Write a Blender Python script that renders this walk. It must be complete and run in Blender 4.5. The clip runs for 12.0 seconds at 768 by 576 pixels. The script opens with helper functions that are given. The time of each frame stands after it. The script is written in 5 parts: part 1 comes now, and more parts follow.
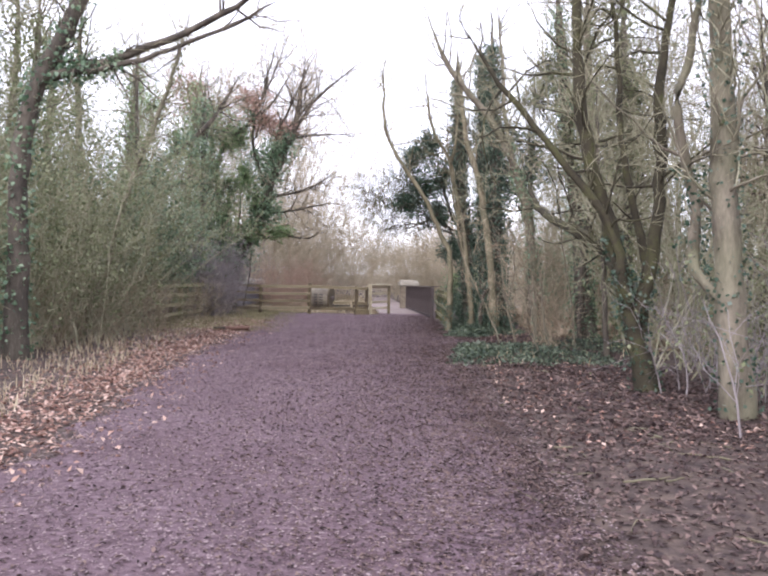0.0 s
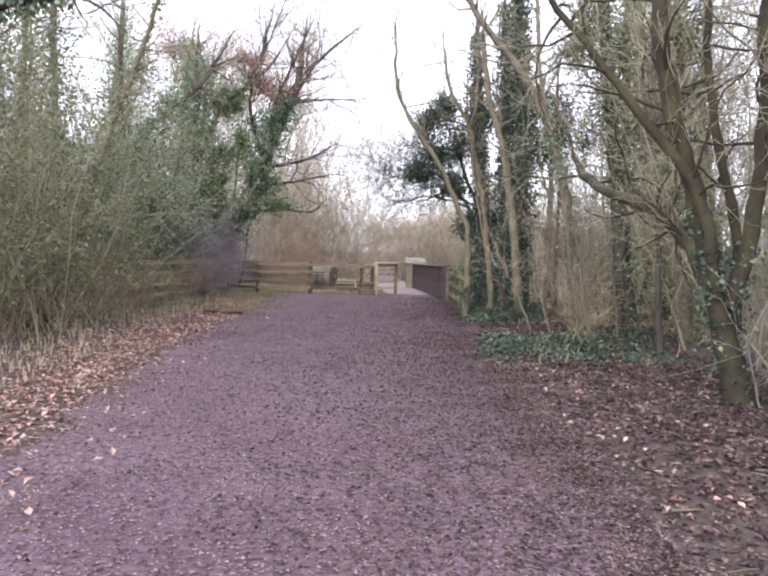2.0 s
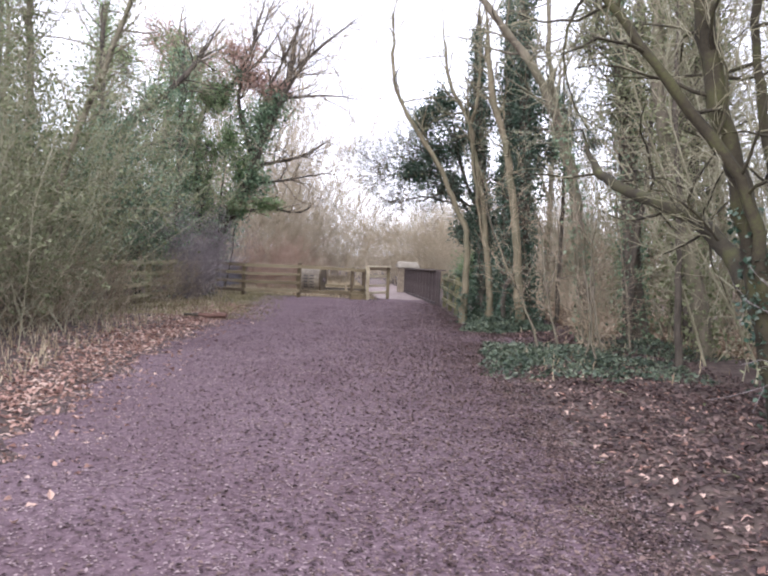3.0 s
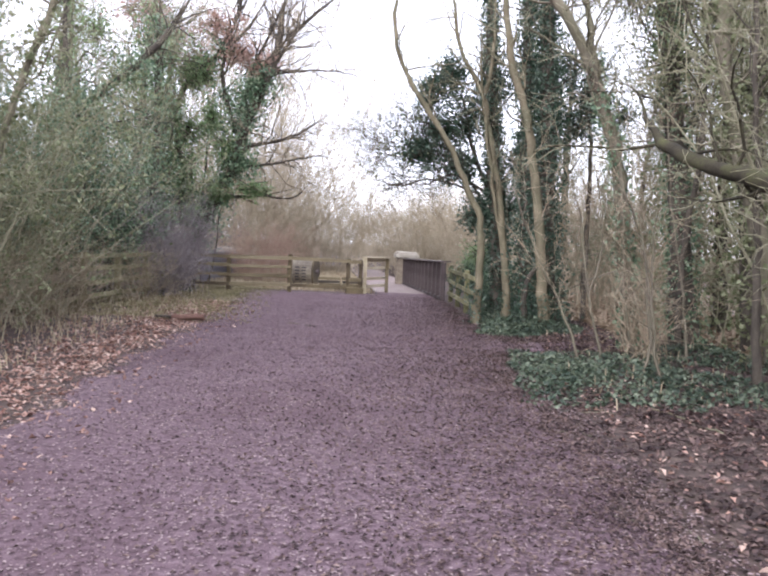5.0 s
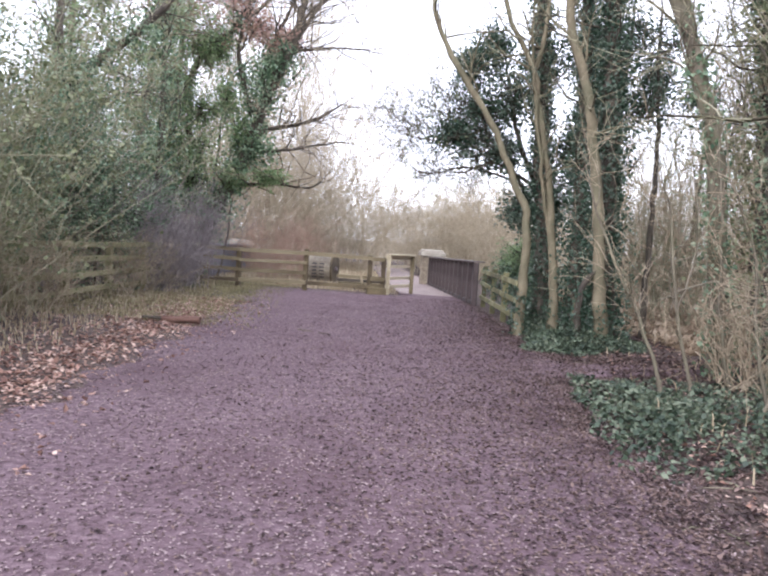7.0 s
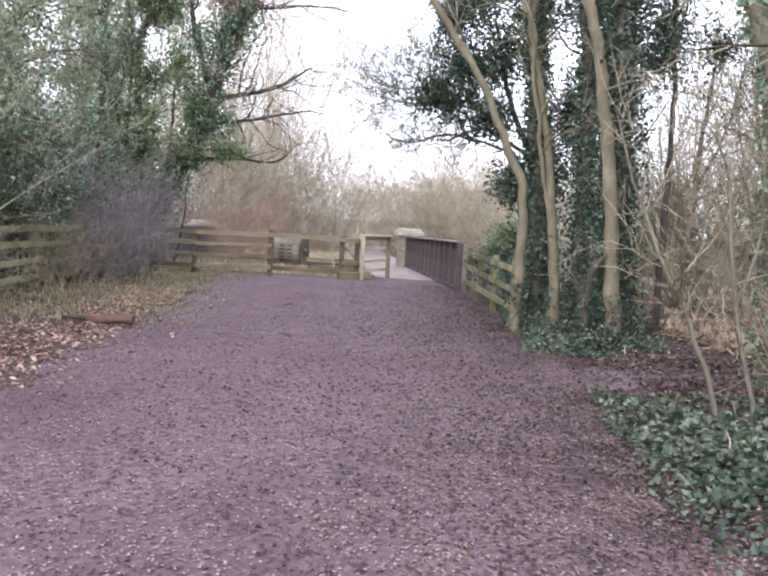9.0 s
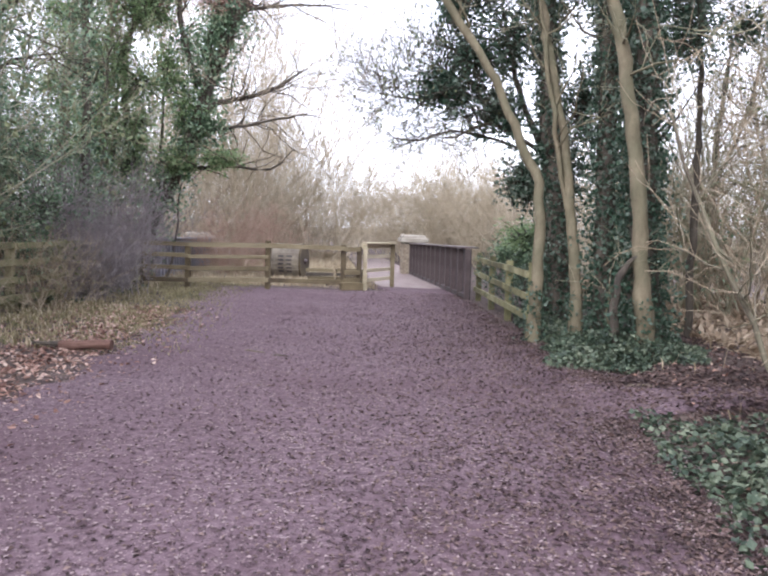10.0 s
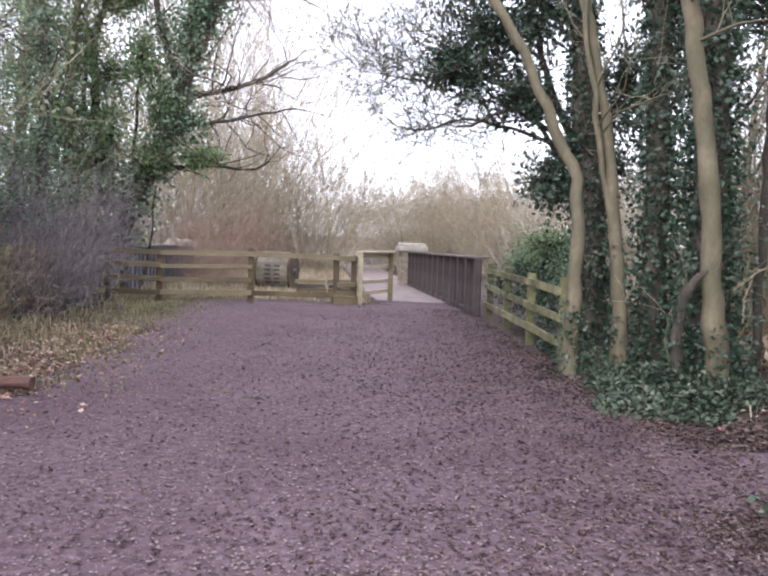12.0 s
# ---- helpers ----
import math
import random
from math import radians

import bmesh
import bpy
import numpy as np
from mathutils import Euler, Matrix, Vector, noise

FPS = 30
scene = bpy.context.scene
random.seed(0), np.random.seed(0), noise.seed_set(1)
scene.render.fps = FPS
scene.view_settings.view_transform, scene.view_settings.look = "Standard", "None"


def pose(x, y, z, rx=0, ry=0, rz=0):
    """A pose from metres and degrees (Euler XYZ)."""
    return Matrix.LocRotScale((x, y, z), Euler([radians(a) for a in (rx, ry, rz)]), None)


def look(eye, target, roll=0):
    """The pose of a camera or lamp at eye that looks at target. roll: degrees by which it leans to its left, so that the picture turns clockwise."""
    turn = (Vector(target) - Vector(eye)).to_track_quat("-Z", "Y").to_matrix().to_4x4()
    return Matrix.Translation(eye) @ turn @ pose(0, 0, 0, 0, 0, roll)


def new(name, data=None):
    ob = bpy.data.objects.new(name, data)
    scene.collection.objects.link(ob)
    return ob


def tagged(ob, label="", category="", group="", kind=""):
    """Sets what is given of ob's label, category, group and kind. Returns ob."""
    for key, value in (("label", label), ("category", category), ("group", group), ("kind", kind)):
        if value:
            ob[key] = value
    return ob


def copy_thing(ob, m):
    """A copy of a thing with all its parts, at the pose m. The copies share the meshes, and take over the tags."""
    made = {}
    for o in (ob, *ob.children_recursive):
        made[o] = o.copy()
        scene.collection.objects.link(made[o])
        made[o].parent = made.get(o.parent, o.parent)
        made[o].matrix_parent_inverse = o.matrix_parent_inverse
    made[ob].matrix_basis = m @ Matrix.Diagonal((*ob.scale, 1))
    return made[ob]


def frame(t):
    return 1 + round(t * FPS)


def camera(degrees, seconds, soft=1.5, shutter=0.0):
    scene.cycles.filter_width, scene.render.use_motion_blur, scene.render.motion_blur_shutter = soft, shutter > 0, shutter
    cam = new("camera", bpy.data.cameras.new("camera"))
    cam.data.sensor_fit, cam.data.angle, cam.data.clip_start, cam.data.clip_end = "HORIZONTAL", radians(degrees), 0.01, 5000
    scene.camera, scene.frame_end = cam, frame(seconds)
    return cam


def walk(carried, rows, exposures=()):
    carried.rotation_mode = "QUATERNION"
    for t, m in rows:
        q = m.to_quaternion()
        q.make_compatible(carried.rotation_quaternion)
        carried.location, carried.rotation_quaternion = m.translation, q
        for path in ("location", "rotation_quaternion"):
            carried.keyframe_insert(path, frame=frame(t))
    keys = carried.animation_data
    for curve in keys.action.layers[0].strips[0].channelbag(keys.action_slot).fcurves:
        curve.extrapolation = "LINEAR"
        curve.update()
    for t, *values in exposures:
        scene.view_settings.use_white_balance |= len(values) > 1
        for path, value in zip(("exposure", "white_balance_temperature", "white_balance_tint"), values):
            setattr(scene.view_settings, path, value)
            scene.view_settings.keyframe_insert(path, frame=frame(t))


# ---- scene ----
cam = camera(52.8, 12.0, soft=2.3)
PATH = [
    (0, (1.267, 2.039, 1.581), (1.08, 4.03, 1.546), 1.2),
    (0.5, (1.099, 2.715, 1.606), (0.872, 4.7, 1.525), 1.9),
    (1, (0.968, 3.186, 1.601), (0.758, 5.172, 1.494), 1.7),
    (1.5, (0.892, 3.723, 1.593), (0.689, 5.71, 1.488), 1.6),
    (2, (0.789, 4.296, 1.599), (0.604, 6.286, 1.504), 1.7),
    (2.5, (0.696, 4.818, 1.572), (0.533, 6.81, 1.493), 1.7),
    (3, (0.563, 5.408, 1.568), (0.408, 7.4, 1.484), 2.6),
    (3.5, (0.499, 5.955, 1.545), (0.343, 7.945, 1.43), 2.7),
    (3.7, (0.457, 6.184, 1.527), (0.293, 8.172, 1.393), 2.8),
    (5.3, (0.129, 8.103, 1.623), (-0.003, 10.096, 1.526), 2.3),
    (5.5, (0.104, 8.335, 1.616), (-0.033, 10.328, 1.53), 2.2),
    (6, (-0.007, 8.931, 1.571), (-0.202, 10.92, 1.475), 2.6),
    (6.5, (-0.08, 9.474, 1.561), (-0.265, 11.462, 1.436), 3.4),
    (6.7, (-0.102, 9.71, 1.565), (-0.291, 11.698, 1.442), 3.8),
    (8.3, (-0.23, 11.401, 1.591), (-0.388, 13.389, 1.437), 3.8),
    (8.5, (-0.247, 11.631, 1.6), (-0.38, 13.619, 1.43), 3.7),
    (9, (-0.294, 12.167, 1.595), (-0.413, 14.156, 1.42), 3.3),
    (9.5, (-0.361, 12.682, 1.585), (-0.49, 14.67, 1.412), 2.7),
    (10, (-0.388, 13.234, 1.565), (-0.517, 15.223, 1.409), 1.6),
    (10.5, (-0.475, 13.816, 1.551), (-0.624, 15.807, 1.425), 1.4),
    (11, (-0.505, 14.314, 1.534), (-0.627, 16.307, 1.417), 1.1),
    (11.5, (-0.583, 14.858, 1.518), (-0.708, 16.85, 1.393), 1.8),
    (12, (-0.612, 15.326, 1.529), (-0.726, 17.318, 1.395), 1.9),
]
walk(cam, [(t, look(eye, target, roll)) for t, eye, target, roll in PATH], [(0.0, 1.18, 6250, 16), (3.5, 1.24, 6200, 16), (6.0, 1.33, 6150, 14), (8.5, 1.5, 6100, 14), (10.5, 1.34, 6150, 14), (12.0, 1.27, 6150, 15)])

# ---- sky and light: a bright overcast winter day ----
world = bpy.data.worlds.new("overcast_sky")
scene.world = world
world.use_nodes = True
wn, wl = world.node_tree.nodes, world.node_tree.links
sky = wn.new("ShaderNodeTexSky")
sky.sky_type, sky.sun_disc = "NISHITA", False
sky.sun_elevation, sky.sun_rotation = radians(32), radians(200)
cloud = wn.new("ShaderNodeMix")
cloud.data_type = "RGBA"
cloud.inputs[0].default_value = 0.8
cloud.inputs[7].default_value = (10.6, 10.7, 11.6, 1)
wl.new(sky.outputs[0], cloud.inputs[6])
wl.new(cloud.outputs[2], wn["Background"].inputs[0])
wn["Background"].inputs[1].default_value = 0.11
sun = new("sun", bpy.data.lights.new("sun", "SUN"))
sun.data.energy, sun.data.angle, sun.data.color = 1.5, radians(60), (1, 0.98, 0.95)
sun.matrix_world = look((-7, -20, 13), (0, 0, 0))

# ---- mesh tools ----
rng = np.random.default_rng(7)


def mesh_from(name, verts, faces, smooth=True):
    """A mesh from an array of points and one array of equal-sided faces."""
    verts, faces = np.asarray(verts, np.float32), np.asarray(faces, np.int32)
    me = bpy.data.meshes.new(name)
    n, k = faces.shape
    me.vertices.add(len(verts)), me.loops.add(n * k), me.polygons.add(n)
    me.vertices.foreach_set("co", verts.ravel())
    me.loops.foreach_set("vertex_index", faces.ravel())
    me.polygons.foreach_set("loop_start", np.arange(0, n * k, k, dtype=np.int32))
    me.polygons.foreach_set("use_smooth", np.full(n, smooth))
    me.update(calc_edges=True)
    return me


def place(name, me, material, parent=None, label=""):
    ob = new(name, me)
    if material and not me.materials:
        me.materials.append(material)
    if parent is not None:
        ob.parent = parent
    return tagged(ob, label)


def part(name, bm, material, parent, label=""):
    me = bpy.data.meshes.new(name)
    bm.to_mesh(me)
    bm.free()
    return place(name, me, material, parent, label)


def heap(name, me, material, parent, label=""):
    """A part of countless small pieces."""
    return tagged(place(name, me, material, parent, label), kind="stuff")


def root(name, at, label, category, group="", kind=""):
    ob = new(name)
    ob.location = at
    ob.empty_display_size = 0.2
    return tagged(ob, label, category, group, kind)


def tubes(lines, radii, sides=3):
    """Tapered tubes along N lines of K points."""
    lines, radii = np.asarray(lines, float), np.asarray(radii, float)
    n, k, _ = lines.shape
    tan = np.gradient(lines, axis=1)
    tan /= np.linalg.norm(tan, axis=2, keepdims=True) + 1e-9
    ref = np.where(np.abs(tan[..., 2:3]) > 0.8, [[[1.0, 0, 0]]], [[[0, 0, 1.0]]])
    ref = np.broadcast_to(ref[:, :1], lines.shape)
    u = np.cross(tan, ref)
    u /= np.linalg.norm(u, axis=2, keepdims=True) + 1e-9
    v = np.cross(tan, u)
    a = np.arange(sides) * 2 * np.pi / sides
    ring = u[:, :, None] * np.cos(a)[None, None, :, None] + v[:, :, None] * np.sin(a)[None, None, :, None]
    verts = lines[:, :, None] + ring * radii[:, :, None, None]
    idx = np.arange(n * k * sides).reshape(n, k, sides)
    nxt = np.roll(idx, -1, axis=2)
    faces = np.stack([idx[:, :-1], nxt[:, :-1], nxt[:, 1:], idx[:, 1:]], -1).reshape(-1, 4)
    return verts.reshape(-1, 3), faces


def unit(v):
    return v / (np.linalg.norm(v, axis=-1, keepdims=True) + 1e-9)


def grow(start, way, length, k=5, wander=0.25, lift=0.0):
    """N wandering lines from start along way."""
    n = len(start)
    steps = np.empty((n, k - 1, 3))
    d = unit(np.asarray(way, float))
    for i in range(k - 1):
        d = unit(d + rng.normal(0, wander, (n, 3)) + [0, 0, lift])
        steps[:, i] = d
    out = np.empty((n, k, 3))
    out[:, 0] = start
    out[:, 1:] = start[:, None] + np.cumsum(steps * (np.asarray(length) / (k - 1))[:, None, None], axis=1)
    return out


def offshoots(lines, radii, each, length, spread=0.9, low=0.25, k=5, wander=0.25, lift=0.03, thin=0.5):
    """Side twigs of the lines: each line gets some, from its part past low."""
    n, m, _ = lines.shape
    who = np.repeat(np.arange(n), each)
    s = rng.uniform(low, 0.98, len(who)) * (m - 1)
    i = np.minimum(s.astype(int), m - 2)
    f = (s - i)[:, None]
    start = lines[who, i] * (1 - f) + lines[who, i + 1] * f
    along = unit(lines[who, i + 1] - lines[who, i])
    way = along + spread * unit(rng.normal(0, 1, (len(who), 3)))
    size = rng.uniform(length[0], length[1], len(who))
    out = grow(start, way, size, k, wander, lift)
    r = (radii[who, i] * thin)[:, None] * np.linspace(1, 0.35, k)[None]
    return out, r


def smooth_line(points, step=0.25, wobble=0.02):
    """A smooth run through a few points."""
    p = np.asarray(points, float)
    q = np.vstack([2 * p[0] - p[1], p, 2 * p[-1] - p[-2]])
    out = []
    for i in range(1, len(q) - 2):
        n = max(2, int(np.linalg.norm(q[i + 1] - q[i]) / step))
        t = np.linspace(0, 1, n, endpoint=False)[:, None]
        a, b, c, d = q[i - 1], q[i], q[i + 1], q[i + 2]
        out.append(0.5 * (2 * b + (c - a) * t + (2 * a - 5 * b + 4 * c - d) * t**2 + (3 * b - a - 3 * c + d) * t**3))
    out = np.vstack(out + [p[-1:]])
    noise_line = rng.normal(0, wobble, out.shape)
    noise_line[0] = 0
    return out + noise_line


def stem_mesh(name, line, r0, r1, sides=10, flare=0.0, tip=0.15):
    k = len(line)
    s = np.linspace(0, 1, k)
    r = r0 + (r1 - r0) * s + flare * r0 * np.exp(-s * 14)
    r = r * np.clip((1 - s) / 0.18, tip, 1)
    v, f = tubes(line[None], (r * rng.uniform(0.93, 1.07, k))[None], sides)
    v += rng.normal(0, r0 * 0.045, v.shape)
    return mesh_from(name, v, f), r


def leaf_mesh(name, at, length, width=0.6, flat=0.0, fold=0.25, droop=0.0):
    """Folded leaves, two faces each, at N points. flat: how far they lie level."""
    n = len(at)
    size = rng.uniform(length[0], length[1], n)[:, None]
    ahead = rng.normal(0, 1, (n, 3))
    ahead[:, 2] = ahead[:, 2] * (1 - flat) - droop
    ahead = unit(ahead)
    up = unit(rng.normal(0, 1, (n, 3)) * (1 - 0.75 * flat) + [0, 0, 0.6 + 2.5 * flat])
    side = unit(np.cross(ahead, up))
    up = np.cross(side, ahead)
    mid = at + ahead * size * 0.45
    lift = up * size * fold * rng.uniform(-0.3, 1, (n, 1))
    v = np.stack([at, mid + side * size * width * 0.5 + lift, at + ahead * size, mid - side * size * width * 0.5 + lift], 1)
    b = np.arange(n)[:, None] * 4
    f = np.concatenate([b + [0, 1, 2], b + [0, 2, 3]], 0)
    return mesh_from(name, v.reshape(-1, 3), f, False)


def blade_mesh(name, at, height, lean=0.35, width=0.012):
    """Grass blades: bent tapering strips."""
    n = len(at)
    h = rng.uniform(height[0], height[1], n)[:, None]
    a = rng.uniform(0, 2 * np.pi, n)
    out = np.stack([np.cos(a), np.sin(a), 0 * a], 1)
    side = np.stack([-np.sin(a), np.cos(a), 0 * a], 1) * width
    bend = rng.uniform(0.1, 1, (n, 1)) * lean
    mid = at + out * h * bend * 0.4 + [0, 0, 1] * h * 0.6
    tip = at + out * h * bend * 1.3 + [0, 0, 1] * h * (1 - 0.4 * bend)
    v = np.stack([at - side, at + side, mid + side * 0.8, mid - side * 0.8, tip], 1)
    b = np.arange(n)[:, None] * 5
    f = np.concatenate([b + [0, 1, 2], b + [0, 2, 3], b + [3, 2, 4]], 0)
    return mesh_from(name, v.reshape(-1, 3), f, False)


def box(bm, size, at=(0, 0, 0), turn=0.0, bevel=0.0, wear=0.0):
    """A worn board or block, added to bm."""
    made = bmesh.ops.create_cube(bm, size=1, matrix=Matrix.Translation(at) @ Matrix.Rotation(turn, 4, "Z") @ Matrix.Diagonal((*size, 1)))
    vs = made["verts"]
    if bevel:
        es = list({e for v in vs for e in v.link_edges})
        res = bmesh.ops.bevel(bm, geom=es, offset=bevel, segments=2, affect="EDGES", profile=0.6)
        vs = list({v for f in res["faces"] for v in f.verts})
    if wear:
        for v in vs:
            v.co += Vector(rng.normal(0, wear, 3))
    return bm


# ---- materials ----
def material(name, colours, scale=8.0, rough=0.85, bump=0.3, fine=60.0, island=0.0, stretch=(1, 1, 1), metal=0.0, see=0.0, spots=None, by_object=0.0, patches=None, gloss=0.3):
    """A surface of two to four colours over noise at two scales, with relief."""
    m = bpy.data.materials.new(name)
    m.use_nodes = True
    n, l = m.node_tree.nodes, m.node_tree.links
    b = n["Principled BSDF"]
    b.inputs["Roughness"].default_value, b.inputs["Metallic"].default_value = rough, metal
    b.inputs["Specular IOR Level"].default_value = gloss
    co = n.new("ShaderNodeTexCoord")
    mp = n.new("ShaderNodeMapping")
    mp.inputs["Scale"].default_value = stretch
    l.new(co.outputs["Object"], mp.inputs[0])
    big = n.new("ShaderNodeTexNoise")
    big.inputs["Scale"].default_value, big.inputs["Detail"].default_value = scale, 6
    small = n.new("ShaderNodeTexNoise")
    small.inputs["Scale"].default_value, small.inputs["Detail"].default_value = fine, 4
    l.new(mp.outputs[0], big.inputs[0]), l.new(mp.outputs[0], small.inputs[0])
    add = n.new("ShaderNodeMath")
    add.operation = "MULTIPLY_ADD"
    add.inputs[1].default_value = 0.4
    l.new(small.outputs[0], add.inputs[0]), l.new(big.outputs[0], add.inputs[2])
    value = add.outputs[0]
    if island or by_object:
        geo = n.new("ShaderNodeNewGeometry") if island else n.new("ShaderNodeObjectInfo")
        more = n.new("ShaderNodeMath")
        more.operation = "MULTIPLY_ADD"
        more.inputs[1].default_value = island or by_object
        l.new(geo.outputs["Random Per Island" if island else "Random"], more.inputs[0]), l.new(value, more.inputs[2])
        less = n.new("ShaderNodeMath")
        less.operation = "SUBTRACT"
        less.inputs[1].default_value = (island or by_object) / 2
        l.new(more.outputs[0], less.inputs[0])
        value = less.outputs[0]
    ramp = n.new("ShaderNodeValToRGB")
    while len(ramp.color_ramp.elements) < len(colours):
        ramp.color_ramp.elements.new(0.5)
    for e, c, p in zip(ramp.color_ramp.elements, colours, np.linspace(0.45, 0.95, len(colours))):
        e.color, e.position = (*c, 1), p
    l.new(value, ramp.inputs[0])
    colour = ramp.outputs[0]
    if spots:
        tint, size, cover = spots
        sp = n.new("ShaderNodeTexVoronoi")
        sp.inputs["Scale"].default_value = size
        l.new(mp.outputs[0], sp.inputs[0])
        cut = n.new("ShaderNodeMapRange")
        cut.inputs[1].default_value, cut.inputs[2].default_value = cover, cover * 0.6
        l.new(sp.outputs["Distance"], cut.inputs[0])
        mix = n.new("ShaderNodeMix")
        mix.data_type = "RGBA"
        l.new(cut.outputs[0], mix.inputs[0]), l.new(colour, mix.inputs[6])
        mix.inputs[7].default_value = (*tint, 1)
        colour = mix.outputs[2]
    if patches:
        tint, size, much = patches
        broad = n.new("ShaderNodeTexNoise")
        broad.inputs["Scale"].default_value, broad.inputs["Detail"].default_value = size, 3
        l.new(co.outputs["Object"], broad.inputs[0])
        cut = n.new("ShaderNodeMapRange")
        cut.inputs[1].default_value, cut.inputs[2].default_value, cut.inputs[4].default_value = 0.42, 0.68, much
        l.new(broad.outputs[0], cut.inputs[0])
        mix = n.new("ShaderNodeMix")
        mix.data_type = "RGBA"
        l.new(cut.outputs[0], mix.inputs[0]), l.new(colour, mix.inputs[6])
        mix.inputs[7].default_value = (*tint, 1)
        colour = mix.outputs[2]
    l.new(colour, b.inputs["Base Color"])
    bp = n.new("ShaderNodeBump")
    bp.inputs["Strength"].default_value, bp.inputs["Distance"].default_value = bump, 0.02
    l.new(add.outputs[0], bp.inputs["Height"]), l.new(bp.outputs[0], b.inputs["Normal"])
    if see:
        b.inputs["Transmission Weight"].default_value = 0
        t = n.new("ShaderNodeBsdfTranslucent")
        l.new(colour, t.inputs[0])
        mx = n.new("ShaderNodeMixShader")
        mx.inputs[0].default_value = see
        l.new(b.outputs[0], mx.inputs[1]), l.new(t.outputs[0], mx.inputs[2])
        l.new(mx.outputs[0], n["Material Output"].inputs[0])
    return m


GRAVEL = material("gravel", [(0.069, 0.043, 0.051), (0.108, 0.07, 0.084), (0.146, 0.1, 0.117), (0.204, 0.147, 0.165)], 16, 0.95, 0.8, 75, spots=((0.275, 0.207, 0.212), 34, 0.17), patches=((0.085, 0.05, 0.06), 0.45, 0.6))
SOIL = material("woodland_floor", [(0.033, 0.023, 0.023), (0.057, 0.04, 0.037), (0.09, 0.065, 0.055), (0.142, 0.104, 0.084)], 6, 0.95, 1.0, 40)
BARK = material("grey_brown_bark", [(0.075, 0.062, 0.047), (0.15, 0.128, 0.098), (0.23, 0.2, 0.152)], 5, 0.9, 0.8, 40, stretch=(1, 1, 0.3), patches=((0.13, 0.135, 0.075), 1.2, 0.5))
BARK_PALE = material("pale_smooth_bark", [(0.097, 0.079, 0.051), (0.158, 0.132, 0.088), (0.229, 0.195, 0.132)], 5, 0.85, 0.5, 30, stretch=(1, 1, 0.5), patches=((0.1, 0.1, 0.062), 1.8, 0.75))
BARK_MOSS = material("mossy_bark", [(0.022, 0.019, 0.014), (0.048, 0.041, 0.027), (0.074, 0.076, 0.031)], 3, 0.95, 0.8, 35)
BARK_DARK = material("dark_bark", [(0.035, 0.03, 0.026), (0.075, 0.063, 0.051), (0.13, 0.11, 0.088)], 5, 0.9, 0.8, 40, stretch=(1, 1, 0.3))
TWIG = material("grey_green_twigs", [(0.167, 0.158, 0.101), (0.264, 0.246, 0.167), (0.361, 0.339, 0.246)], 1.5, 0.85, 0.2, 20, island=0.35)
TWIG_BROWN = material("brown_twigs", [(0.22, 0.17, 0.115), (0.33, 0.265, 0.19), (0.43, 0.365, 0.275)], 0.8, 0.85, 0.2, 20, island=0.35)
TWIG_MAUVE = material("mauve_grey_twigs", [(0.172, 0.143, 0.146), (0.231, 0.201, 0.204), (0.284, 0.255, 0.255)], 1.0, 0.85, 0.2, 20, island=0.35)
# distance haze is worked into this pale tan, used on the far trees
TWIG_FAR = material("haze_paled_twigs", [(0.27, 0.222, 0.155), (0.36, 0.305, 0.22), (0.45, 0.39, 0.3)], 0.5, 0.9, 0.1, 8, island=0.45)
IVY = material("ivy_leaf", [(0.053, 0.098, 0.057), (0.101, 0.167, 0.098), (0.167, 0.241, 0.144), (0.287, 0.368, 0.241)], 1.5, 0.42, 0.1, 20, island=0.45, see=0.28, gloss=0.55)
HOLLY = material("dark_evergreen_leaf", [(0.023, 0.05, 0.032), (0.045, 0.081, 0.054), (0.077, 0.117, 0.081), (0.153, 0.189, 0.153)], 1.5, 0.35, 0.1, 20, island=0.5, see=0.25, gloss=0.35)
LAUREL = material("bright_ivy_leaf", [(0.112, 0.184, 0.082), (0.202, 0.294, 0.134), (0.321, 0.412, 0.224)], 1.5, 0.45, 0.1, 20, island=0.4, see=0.42, gloss=0.55)
OLIVE = material("olive_leaf", [(0.104, 0.119, 0.06), (0.179, 0.198, 0.106), (0.273, 0.286, 0.174)], 1.5, 0.6, 0.1, 20, island=0.5, see=0.3)
RUSSET = material("russet_dead_leaf", [(0.3, 0.17, 0.135), (0.42, 0.265, 0.22), (0.5, 0.36, 0.31)], 2, 0.75, 0.1, 20, island=0.4, see=0.35)
LITTER = material("fallen_leaf", [(0.15, 0.08, 0.065), (0.28, 0.165, 0.13), (0.38, 0.24, 0.195), (0.5, 0.37, 0.31)], 2, 0.8, 0.1, 20, island=0.6, see=0.1)
LITTER_DARK = material("dark_brown_leaf", [(0.03, 0.018, 0.019), (0.06, 0.037, 0.036), (0.1, 0.065, 0.058), (0.16, 0.11, 0.098)], 2, 0.7, 0.1, 20, island=0.6)
FLECK = material("pale_leaf_scrap", [(0.06, 0.036, 0.043), (0.095, 0.061, 0.069), (0.16, 0.112, 0.12), (0.27, 0.21, 0.212)], 2, 0.8, 0.1, 20, island=0.75)
